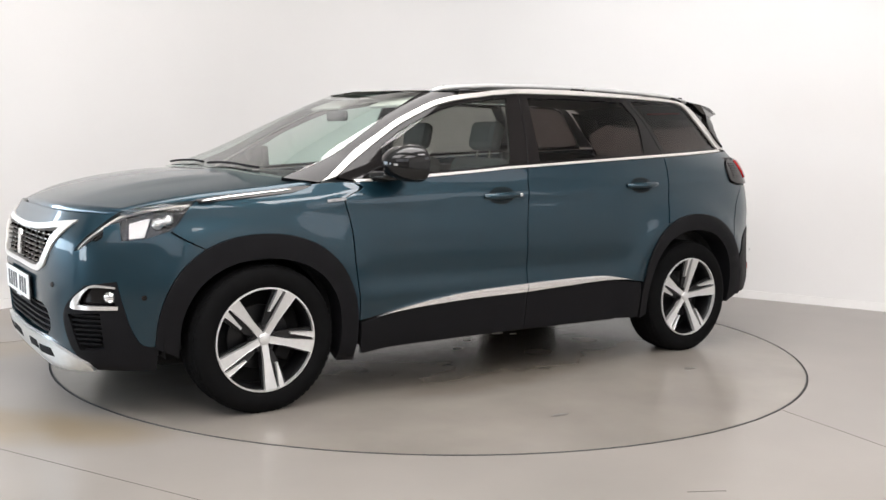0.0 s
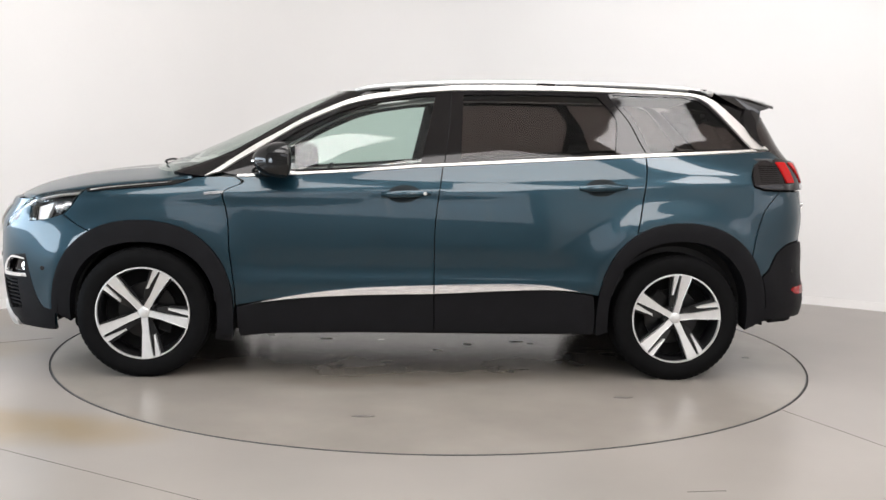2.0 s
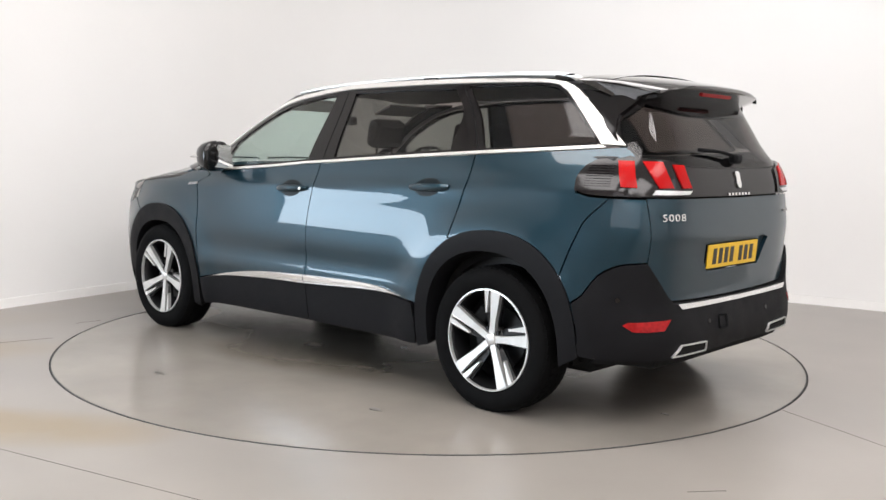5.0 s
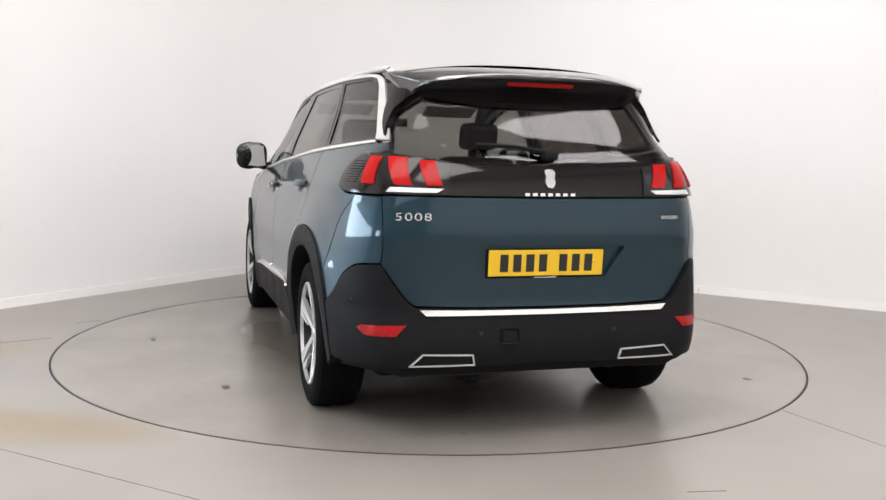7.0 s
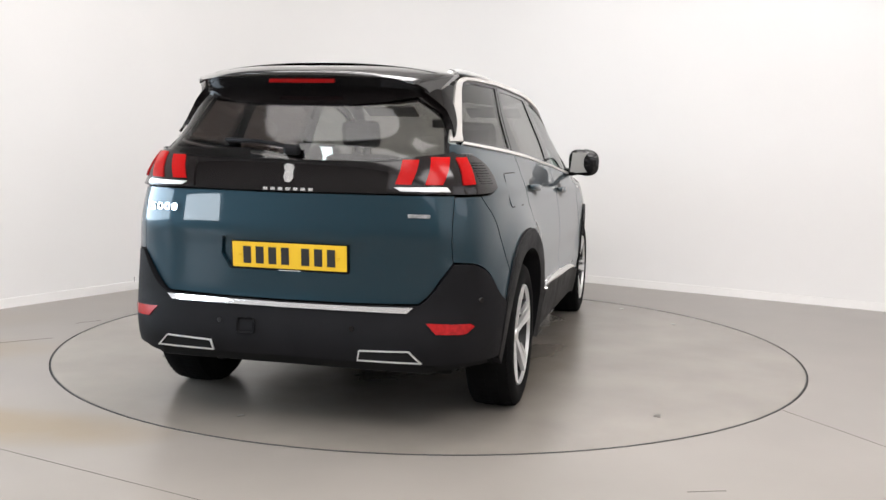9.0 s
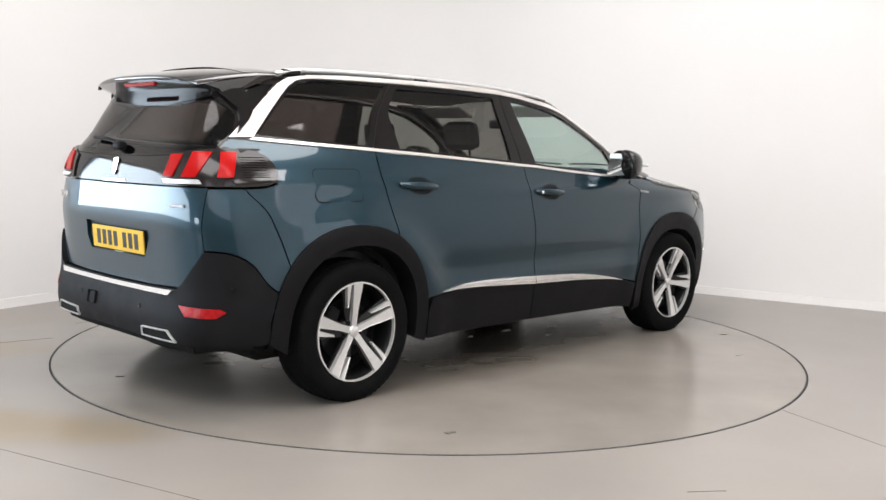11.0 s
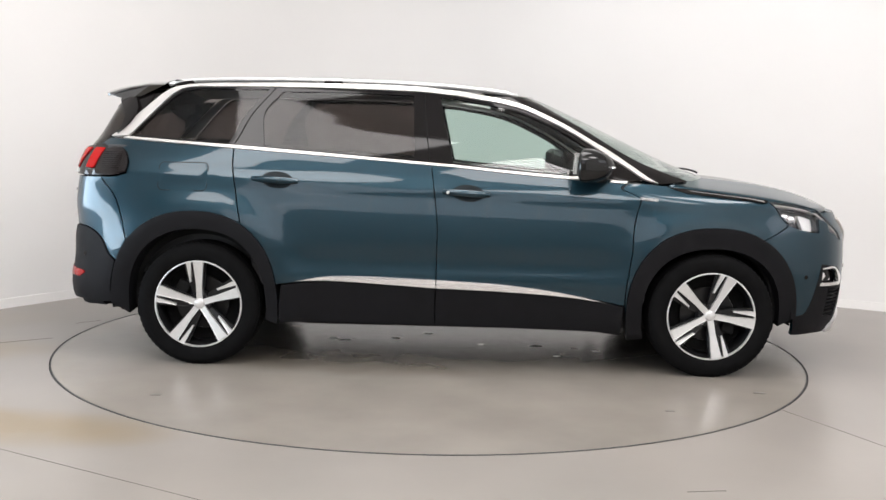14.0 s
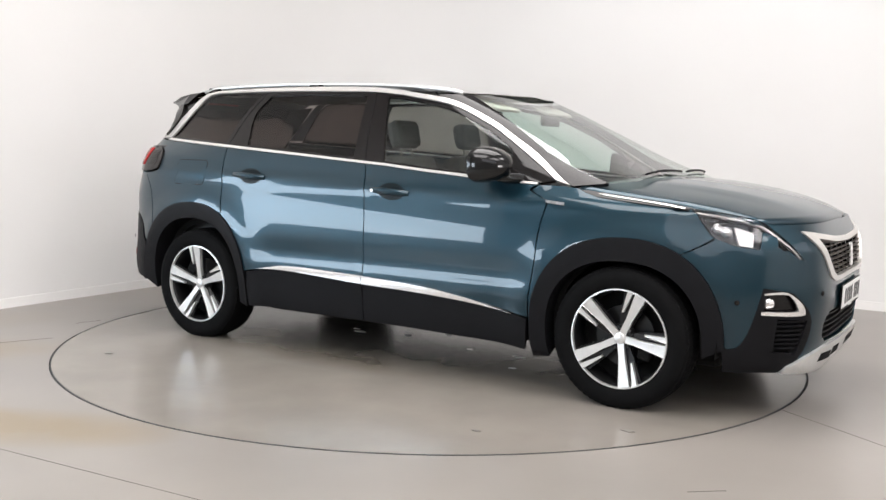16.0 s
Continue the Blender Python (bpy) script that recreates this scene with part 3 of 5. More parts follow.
def build_sides():
    body = lambda *r: shrink(joined(*r), GAPW)
    # front wing
    o = body(line(S(.94, .39), *SEAM_F[::-1][1:]), line(S(.94, 1.056), S(1.03, 1.058), S(1.14, 1.05), S(1.26, 1.032), S(1.48, 1.008), S(1.71, .978)),
             line(S(1.71, .978), S(1.78, .91), S(1.835, .842)), line(S(1.835, .842), ARCH_F[17]), line(*cut(ARCH_F, 17 / 24, .09)))
    panel("front_wing", o, PAINT, car, pair=True)
    # front door
    o = body(line(*SEAM_F), line(S(.94, .39), S(.85, .405), S(.61, .445), S(.30, .475), S(-.10, .482)), line(*SEAM_B[::-1]), line(*BELT_LOW[2:]))
    panel("front_door", o, PAINT, car, pair=True)
    # rear door
    o = body(line(*SEAM_B), line(S(-.10, .482), S(-.64, .492), S(-.88, .48), S(-.955, .47)), line(*cut(ARCH_R, .14, .39)), line(ARCH_R[9], S(-1.18, .80), S(-1.22, 1.0), S(-1.24, 1.12), S(-1.24, 1.203)), line(*BELT_LOW[1:3]))
    panel("rear_door", o, PAINT, car, pair=True)
    # quarter panel
    o = body(line(*SEAM_R[:-1], S(-1.18, .80), ARCH_R[9]), line(*cut(ARCH_R, .39, .80)), line(ARCH_R[19], S(-1.89, .91), S(-1.99, 1.03)),
             line(S(-1.99, 1.03), S(-1.90, 1.034), S(-1.84, 1.05)), line(S(-1.84, 1.05), S(-1.83, 1.11), S(-1.855, 1.17), S(-1.895, 1.195)), line(S(-1.895, 1.195), S(-2.0, 1.205), S(-2.04, 1.207)),
             line(S(-2.04, 1.207), S(-1.985, 1.252)), line(S(-1.985, 1.252), S(-1.90, 1.246), S(-1.24, 1.203)))
    panel("quarter_panel", o, PAINT, car, pair=True)
    # painted corner between quarter panel and tailgate
    o = body(line(ARCH_R[19], S(-1.89, .91), S(-1.99, 1.03)), line(S(-1.99, 1.03), R(.70, 1.03)), line(R(.70, 1.03), R(.70, .94), R(.70, .82), R(.705, .76)),
             line(R(.705, .76), S(-2.06, .748), S(-1.98, .70), S(-1.92, .61), S(-1.875, .575)), line(*cut(ARCH_R, .90, .80)))
    panel("rear_corner", o, PAINT, car, pair=True)
    # lower cladding of the doors
    o = body(line(S(.935, .385), S(.85, .400), S(.61, .440), S(.30, .470), S(-.10, .478)), line(S(-.10, .478), S(-.105, .25)), line(S(-.105, .25), S(.75, .235), S(.92, .225)), line(S(.92, .225), S(.935, .385)))
    panel("front_door_cladding", o, PLASTIC, car, off=.006, pair=True, label="black plastic lower door cladding")
    o = body(line(S(-.10, .478), S(-.64, .488), S(-.88, .476), S(-.955, .465)), line(S(-.955, .465), S(-.965, .255)), line(S(-.965, .255), S(-.105, .25)), line(S(-.105, .25), S(-.10, .478)))
    panel("rear_door_cladding", o, PLASTIC, car, off=.006, pair=True, label="black plastic lower door cladding")
    # bright blades along the sills
    o = shrink(joined(line(S(.85, .402), S(.61, .452), S(.30, .492), S(-.10, .512)), line(S(-.10, .512), S(-.10, .462)), line(S(-.10, .462), S(.30, .45), S(.61, .43), S(.85, .402))), .002)
    panel("sill_trim", o, BRIGHT, car, off=.014, pair=True, label="bright metal sill blade", step=.03)
    o = shrink(joined(line(S(-.10, .512), S(-.50, .522), S(-.70, .517), S(-.88, .488)), line(S(-.88, .488), S(-.64, .490), S(-.10, .462)), line(S(-.10, .462), S(-.10, .512))), .002)
    panel("sill_trim", o, BRIGHT, car, off=.014, pair=True, label="bright metal sill blade", step=.03)
    # arch cladding
    o = joined(line(*ARCH_F), line(*ARCH_F_IN[::-1]))
    panel("arch_trim", o, PLASTIC, car, off=.011, lip=.13, pair=True, label="black plastic wheel arch trim")
    o = joined(line(*ARCH_R), line(*ARCH_R_IN[::-1]))
    panel("arch_trim", o, PLASTIC, car, off=.011, lip=.13, pair=True, label="black plastic wheel arch trim")
    # glass, frames and the bright line round the side windows
    fg = joined(line(S(-.10, 1.512), S(.0, 1.505), S(.22, 1.468), S(.39, 1.42), S(.60, 1.325), S(.745, 1.235)), line(S(.745, 1.235), S(.78, 1.09), smooth=False), line(S(.78, 1.09), S(-.02, 1.152)), line(S(-.02, 1.152), S(-.10, 1.512)))
    rg = joined(line(S(-.99, 1.528), S(-.60, 1.53), S(-.25, 1.52)), line(S(-.25, 1.52), S(-.235, 1.168)), line(S(-.235, 1.168), S(-1.075, 1.222)), line(S(-1.075, 1.222), S(-1.085, 1.41), S(-.99, 1.528)))
    qg = joined(line(S(-1.07, 1.54), S(-1.19, 1.40), S(-1.275, 1.235)), line(S(-1.275, 1.235), S(-1.845, 1.27)), line(S(-1.845, 1.27), S(-1.74, 1.38), S(-1.625, 1.49), S(-1.58, 1.52), S(-1.48, 1.54)), line(S(-1.48, 1.54), S(-1.07, 1.54)))
    frame_o = joined(line(*CHROME_IN), line(*BELT_TOP[::-1]))
    frame_o = shrink(frame_o, .001)
    panel("window_surround", frame_o, GLOSS, car, off=-.002, holes=(fg, rg, qg), pair=True, label="gloss black window surround and pillars")
    for nm, g, m in (("front_door_glass", fg, CLEAR), ("rear_door_glass", rg, TINT), ("quarter_glass", qg, TINT)):
        for ob in panel(nm, shrink(g, -.004), m, car, off=-.007, lip=0, pair=True, label="clear greenish glass" if m is CLEAR else "dark privacy glass"):
            ob.visible_shadow = False
    # shut lines in the surround
    for run in ((S(-.185, 1.535), S(-.17, 1.33), S(-.145, 1.155)), (S(-1.03, 1.548), S(-1.15, 1.40), S(-1.24, 1.225))):
        a = line(*run)
        o = joined(a, [(s + .004, z) for s, z in a[::-1]])
        panel("shut_line", o, DARK, car, off=-.0012, lip=0, pair=True)
    o = joined(line(*CHROME_OUT), line(*CHROME_IN[::-1]))
    panel("window_chrome", shrink(o, .002), CHROME, car, off=.006, lip=.012, pair=True, label="satin chrome line over the side windows", step=.03)
    o = joined(line(*BELT_TOP[:5]), line(*BELT_LOW[::-1]))
    panel("belt_chrome", shrink(o, .001), CHROME, car, off=.006, lip=.01, pair=True, label="slim chrome belt line", step=.03)


WS_EDGE = [F(.565, 1.525), F(.60, 1.44), F(.645, 1.33), F(.69, 1.22), F(.735, 1.11), F(.745, 1.075)]


def build_front_top():
    # screen pillars, screen
    o = joined(line(S(.22, 1.515), S(.385, 1.472), S(.59, 1.38), S(.735, 1.297), S(.895, 1.203), S(1.12, 1.055)), line(S(1.12, 1.055), F(.745, 1.075)), line(*WS_EDGE[::-1]), line(F(.565, 1.525), S(.22, 1.525), smooth=False))
    panel("screen_pillar", shrink(o, .001), GLOSS, car, off=.001, pair=True, label="gloss black windscreen pillar")
    o = both(joined(line(F(0, 1.545), F(.3, 1.54), F(.565, 1.525)), line(*WS_EDGE), line(F(.745, 1.075), F(.5, 1.10), F(0, 1.112))), 0.0)
    ws = panel("windscreen", o, SCREEN, car, off=-.001, lip=0, label="clear windscreen")
    ws.visible_shadow = False
    # roof: crowned, from the screen to the spoiler
    bm = bmesh.new()
    xs = [.47, .44, .38, .28, .12, -.1, -.4, -.8, -1.2, -1.5, -1.7, -1.83]
    n = 16
    rows = []
    for x in xs:
        ze = float(np.interp(x, [-1.94, -1.83, -1.7, -1.5, -1.2, -.64, -.23, 0, .22, .38, .47], [1.535, 1.560, 1.562, 1.569, 1.574, 1.578, 1.572, 1.552, 1.535, 1.535, 1.54]))
        ye = (skin0(*S(x, min(ze, 1.54))).y if x < .3 else float(np.interp(x, [.3, .38, .44, .47], [.60, .53, .36, .10])))
        ye = min(ye, .64) - .002
        c = float(np.interp(x, [-1.83, -1.5, -.6, .0, .38, .47], [.042, .043, .045, .045, .016, .003]))
        rows.append([bm.verts.new((x, ye * v, ze + c * (1 - abs(v) ** 2.4))) for v in (2 * k / n - 1 for k in range(n + 1))])
    for a, b in zip(rows, rows[1:]):
        for k in range(n):
            bm.faces.new((a[k], b[k], b[k + 1], a[k + 1]))
    bmesh.ops.recalc_face_normals(bm, faces=bm.faces)
    part("roof", bm, ROOF, car, "gloss black roof", smooth=True)
    # bonnet: profiles along its edge and its middle
    knots = lambda xs, ys: (lambda q: (q, [hermite(xs, ys, t) for t in q]))(np.linspace(0, 1, 41))
    EU, EZ = knots([0, .12, .62, .85, 1], [1.053, 1.036, .988, .957, .934])
    CU, CZ = knots([0, .23, .56, .80, .93, 1], [1.110, 1.094, 1.055, 1.008, .967, .932])
    bm = bmesh.new()
    nu, nv = 26, 28
    rows = []
    for i in range(nu + 1):
        u = i / nu
        row = []
        for k in range(nv + 1):
            v = 2 * k / nv - 1
            a = abs(v)
            xr = 1.17 + .20 * (1 - a ** 2.2)
            xf = 2.0 + .215 * (1 - a ** 3.2)
            x = xr + (xf - xr) * u
            y = v * (.822 + (.735 - .822) * u - .02 * u * (1 - u))
            edge = float(np.interp(u, EU, EZ))
            mid = float(np.interp(u, CU, CZ))
            z = edge + (mid - edge) * (1 - a ** 2.6)
            z += .010 * math.exp(-((a - .60 + .10 * u) / .07) ** 2) * math.sin(math.pi * min(1, u * 1.05))
            row.append(bm.verts.new((x, y, z)))
        rows.append(row)
    for a, b in zip(rows, rows[1:]):
        for k in range(nv):
            bm.faces.new((a[k], b[k], b[k + 1], a[k + 1]))
    bmesh.ops.recalc_face_normals(bm, faces=bm.faces)
    for f in bm.faces:
        f.smooth = True
    rim = [e for e in bm.edges if e.is_boundary]
    ext = bmesh.ops.extrude_edge_only(bm, edges=rim)["geom"]
    for v in [g for g in ext if isinstance(g, bmesh.types.BMVert)]:
        v.co.z -= .022
        v.co.x -= .004 * (v.co.x > 1.9)
    part("bonnet", bm, PAINT, car, "teal bonnet with two raised creases")


def build_ends():
    # tailgate lower half, with the plate's recess
    rec = [R(.30, .835), R(-.30, .835), R(-.355, .825), R(-.27, .695), R(.27, .695), R(.31, .76)]
    rec = joined(*[line(a, b) for a, b in zip(rec, rec[1:] + rec[:1])])
    o = both(joined(line(R(0, 1.03), R(.70, 1.035), smooth=False), line(R(.70, 1.035), R(.70, .94), R(.70, .82), R(.705, .755)), line(R(.705, .755), R(.66, .69), R(.61, .62), R(.57, .585)), line(R(.57, .585), R(.3, .575), R(0, .572))), ARC * math.pi)
    panel("tailgate", shrink(o, GAPW), PAINT, car, holes=(rec,))
    panel("plate_recess", shrink(rec, -.004), PAINT, car, off=-.021, lip=0)
    # gloss band between the lamps and tailgate glass
    o = both(joined(line(R(0, 1.162), R(.42, 1.170), R(.66, 1.20), R(.68, 1.20), smooth=True), line(R(.68, 1.20), R(.70, 1.10), R(.70, 1.038)), line(R(.70, 1.038), R(0, 1.034), smooth=False)), ARC * math.pi)
    panel("tailgate_band", shrink(o, .002), GLOSS, car, off=.004, label="gloss black band across the tailgate")
    gl = joined(line(R(0, 1.405), R(.25, 1.41), R(.42, 1.43), R(.49, 1.445)), line(R(.49, 1.445), R(.57, 1.39), R(.592, 1.37)), line(R(.592, 1.37), R(.62, 1.30), R(.645, 1.205)), line(R(.645, 1.205), R(.42, 1.175), R(0, 1.165)))
    gl = both(gl, ARC * math.pi)
    g = panel("tailgate_glass", gl, TINT, car, off=-.002, lip=0, label="dark tailgate window")
    g.visible_shadow = False
    o = both(joined(line(R(0, 1.50), R(.55, 1.505), smooth=False), line(R(.55, 1.505), S(-1.70, 1.512)), line(S(-1.70, 1.512), S(-1.84, 1.38), S(-1.982, 1.257)), line(S(-1.982, 1.257), R(.675, 1.205), smooth=False), line(R(.675, 1.205), R(.42, 1.172), R(0, 1.162))), ARC * math.pi)
    panel("tailgate_frame", o, GLOSS, car, off=.0, holes=(shrink(gl, .001),), label="gloss black tailgate window frame")
    # dark shell behind the rear panels and lamps
    o = both(joined(line(R(0, 1.15), R(.42, 1.16), R(.62, 1.19), smooth=True), line(R(.62, 1.19), S(-1.97, 1.235), smooth=False), line(S(-1.97, 1.235), S(-1.35, 1.19)), line(S(-1.35, 1.19), S(-1.35, .90)), line(S(-1.35, .90), S(-1.70, .86), S(-1.92, .66), S(-1.95, .45)), line(S(-1.95, .45), R(.6, .42), R(0, .42))), ARC * math.pi)
    panel("rear_shell", o, DARK, car, off=-.045, lip=0, step=.08)
    # rear bumper
    o = both(joined(line(R(0, .568), R(.3, .572), R(.57, .58)), line(R(.57, .58), R(.61, .615), R(.66, .685), R(.705, .756)), line(R(.705, .756), S(-2.06, .744), S(-1.98, .696), S(-1.92, .606), S(-1.877, .572)),
                    line(S(-1.877, .572), S(-1.905, .44), S(-1.89, .345)), line(S(-1.89, .345), S(-2.02, .335), R(.62, .342), R(.3, .342), R(0, .345))), ARC * math.pi)
    def relief(s, z):
        p = skin0(s, z)
        side = min(1, max(0, (abs(p.y) - .62) / .18))
        return .026 - .018 * side * side * (3 - 2 * side) - .006 * min(1, max(0, (z - .6) / .14))
    panel("rear_bumper", shrink(o, .002), PLASTIC, car, off=relief, lip=.06, label="black plastic rear bumper")
    # front: painted nose with openings
    head = joined(line(S(1.715, .975), S(1.89, .955), S(2.03, .92), F(.68, .85), F(.635, .755)), line(F(.635, .755), F(.66, .765), F(.69, .80)), line(F(.69, .80), S(2.08, .80), S(1.95, .81), S(1.84, .843)), line(S(1.84, .843), S(1.78, .91), S(1.715, .975)))
    grille = both(joined(line(F(0, .838), F(.3, .85), F(.60, .885)), line(F(.60, .885), F(.52, .78), F(.44, .672)), line(F(.44, .672), F(.36, .645), F(0, .645))), 0.0)
    black = joined(line(S(2.055, .63), S(2.0, .43), S(1.95, .35), S(1.885, .345)), line(S(1.885, .345), S(1.89, .235)), line(S(1.89, .235), F(.66, .23)), line(F(.66, .23), F(.60, .315), F(.575, .45), F(.60, .52), F(.68, .61)), line(F(.68, .61), S(2.055, .63)))
    intake = both(joined(line(F(0, .505), F(.40, .505)), line(F(.40, .505), F(.46, .47), F(.47, .40), F(.42, .362)), line(F(.42, .362), F(0, .345))), 0.0)
    o = both(joined(line(F(0, .920), F(.49, .919), S(2.015, .916)), line(S(2.015, .916), S(1.89, .946), S(1.73, .97)), line(S(1.73, .97), S(1.835, .838), smooth=False), line(S(1.835, .838), ARCH_F[17]), line(*cut(ARCH_F, 17 / 24, 1.0)), line(ARCH_F[24], S(1.89, .235)), line(S(1.89, .235), F(.66, .23), F(.3, .25), F(0, .25))), 0.0)
    mir = lambda run: [(-s, z) for s, z in run]
    panel("front_bumper", shrink(o, .002), PAINT, car, holes=(head, mir(head), grille, black, mir(black), intake), step=.04)
    # black lower corners with fog lamp pocket and vent
    fog = joined(line(S(2.065, .60), F(.70, .605), F(.65, .555), F(.635, .515)), line(F(.635, .515), S(2.06, .515)), line(S(2.06, .515), S(2.065, .60)))
    vent = joined(line(F(.605, .48), S(2.115, .49)), line(S(2.115, .49), S(2.095, .33)), line(S(2.095, .33), F(.63, .32)), line(F(.63, .32), F(.605, .48)))
    panel("bumper_corner", shrink(black, .001), PLASTIC, car, off=.001, holes=(fog, vent), pair=True, label="black plastic bumper corner")
    panel("fog_pocket", shrink(fog, -.004), GLOSS, car, off=-.03, lip=0, pair=True)
    panel("vent_back", shrink(vent, -.004), DARK, car, off=-.03, lip=0, pair=True)
    for k in range(7):
        z = .345 + .021 * k
        o = line(F(.612, z), S(2.11, z))
        panel("vent_slat", joined(o, [(s, q + .008) for s, q in o[::-1]]), PLASTIC, car, off=-.006, lip=.02, pair=True, step=.02)
    # bright bracket round the fog lamp
    outer = line(S(2.06, .606), S(2.10, .612), F(.70, .612), F(.64, .555), F(.622, .51), F(.66, .503), S(2.05, .506))
    inner = line(S(2.06, .598), S(2.10, .602), F(.695, .60), F(.665, .555), F(.652, .525), F(.68, .522), S(2.05, .522))
    panel("fog_bracket", joined(outer, inner[::-1]), BRIGHT, car, off=.004, lip=.014, pair=True, step=.02, label="bright bracket round the fog lamp")
    # grille: bright surround, dark back, rows of small bright dashes
    inn = both(joined(line(F(0, .815), F(.3, .826), F(.515, .848)), line(F(.515, .848), F(.46, .76), F(.395, .69)), line(F(.395, .69), F(.34, .668), F(0, .666))), 0.0)
    panel("grille_surround", grille, CHROME, car, off=.008, lip=.03, holes=(inn,), step=.03, label="satin chrome grille surround")
    panel("grille_back", shrink(inn, -.004), DARK, car, off=-.03, lip=0)
    for r in range(7):
        z = .680 + .022 * r
        half = float(np.interp(z, [.67, .69, .76, .848], [.34, .39, .455, .505]))
        n = int(half * 2 / .068)
        for k in range(n):
            y = (k - (n - 1) / 2) * .068
            y += .017 * (r % 2)
            q = [F(y - .015, z), F(y + .015, z), F(y + .013, z + .006), F(y - .013, z + .006)]
            panel("grille_dash", q, STEEL, car, off=-.004, lip=.022, step=.05)
    for k in range(9):
        y = (k - 4) * .118
        top = float(np.interp(abs(y), [0, .3, .515], [.815, .826, .848]))
        bot = float(np.interp(abs(y), [0, .34, .395, .46, .515], [.666, .668, .69, .76, .846]))
        if top - bot > .02:
            panel("grille_bar", [F(y - .003, bot), F(y + .003, bot), F(y + .003, top), F(y - .003, top)], GLOSS, car, off=-.010, lip=.02, step=.05)
    # lower intake
    panel("intake_back", shrink(intake, -.004), DARK, car, off=-.04, lip=0)
    for k in range(5):
        z = .372 + .027 * k
        h = float(np.interp(z, [.36, .40, .47, .505], [.42, .465, .455, .40]))
        o = line(F(-h, z), F(0, z), F(h, z))
        panel("intake_slat", joined(o, [(s, q + .009) for s, q in o[::-1]]), PLASTIC, car, off=-.008, lip=.025, step=.04)
    # bright skid plate under the nose
    o = both(joined(line(F(0, .335), F(.42, .345), F(.56, .315), F(.645, .265)), line(F(.645, .265), F(.655, .235)), line(F(.655, .235), F(.3, .215), F(0, .212))), 0.0)
    panel("skid_plate", o, ALLOY, car, off=.015, lip=.05, label="silver skid plate under the nose")
    for y0, y1 in ((.10, .26), (.30, .46)):
        panel("skid_slot", joined(line(F(y0, .305), F(y1, .312)), line(F(y1, .312), F(y1 + .02, .275)), line(F(y1 + .02, .275), F(y0 - .01, .268)), line(F(y0 - .01, .268), F(y0, .305))), DARK, car, off=.0165, lip=.004, pair=True, step=.03)
    # head lamps
    panel("headlamp_back", shrink(head, -.003), LAMPBACK, car, off=-.06, lip=0, pair=True)
    top = line(S(1.74, .963), S(1.89, .946), S(2.03, .910), F(.68, .842), F(.640, .762))
    low = line(S(1.76, .953), S(1.89, .938), S(2.027, .902), F(.688, .837), F(.645, .762))
    o = joined(top, low[::-1])
    panel("light_strip", o, CHROME, car, off=-.012, lip=.02, pair=True, label="pale running light strip", step=.02)
    for x in (1.842, 1.885):
        p, n = skin(*S(x, .893 - .25 * (x - 1.842)), -.030), skin_normal(*S(x, .89))
        bm = lathe([(.0001, .012), (.010, .010), (.018, .004), (.021, -.004), (.024, -.004), (.026, -.016)], 24)
        bm.transform(Matrix.Translation(p) @ n.to_track_quat("Y", "Z").to_matrix().to_4x4())
        mirrored(part("projector", bm, BRIGHT, car, "round chrome projector", smooth=True))
    o = joined(line(S(1.915, .905), S(2.0, .882)), line(S(2.0, .882), S(2.005, .815)), line(S(2.005, .815), S(1.945, .822)), line(S(1.945, .822), S(1.915, .905)))
    panel("reflector", o, CHROME, car, off=-.030, lip=.02, pair=True, step=.02)
    o = joined(line(S(2.008, .905), S(2.020, .903)), line(S(2.020, .903), S(2.026, .806)), line(S(2.026, .806), S(2.014, .806)), line(S(2.014, .806), S(2.008, .905)))
    panel("lamp_divider", o, GLOSS, car, off=-.010, lip=.04, pair=True, step=.02)
    o = joined(line(S(2.030, .880), S(2.09, .858), F(.715, .815), F(.678, .775)), line(F(.678, .775), F(.692, .797)), line(F(.692, .797), S(2.08, .797), S(2.030, .803)), line(S(2.030, .803), S(2.030, .880)))
    panel("headlamp_infill", o, PAINT, car, off=.001, lip=.03, pair=True, step=.02, label="painted notch under the running light")
    for ob in panel("headlamp_lens", shrink(head, .002), LENS, car, off=0, lip=0, pair=True, label="clear headlamp lens"):
        ob.visible_shadow = False
    # tail lamps: smoked body, three red claws, clear strip below
    lamp = joined(line(S(-1.835, 1.055), S(-1.828, 1.11), S(-1.853, 1.165), S(-1.89, 1.19), S(-2.0, 1.2), R(.65, 1.20)), line(R(.65, 1.20), R(.56, 1.19), R(.43, 1.16)), line(R(.43, 1.16), R(.43, 1.045)), line(R(.43, 1.045), R(.70, 1.036), S(-1.99, 1.034), S(-1.90, 1.038)), line(S(-1.90, 1.038), S(-1.835, 1.055)))
    panel("tail_lamp", shrink(lamp, .002), REDDARK, car, off=.012, lip=.03, pair=True, label="smoked tail lamp with three red claws")
    panel("red_claw", joined(line(S(-1.985, 1.182), S(-2.045, 1.182)), line(S(-2.045, 1.182), S(-2.088, 1.075)), line(S(-2.088, 1.075), S(-2.03, 1.075)), line(S(-2.03, 1.075), S(-1.985, 1.182))), RED, car, off=.018, lip=.01, pair=True, step=.02, label="red lamp claw")
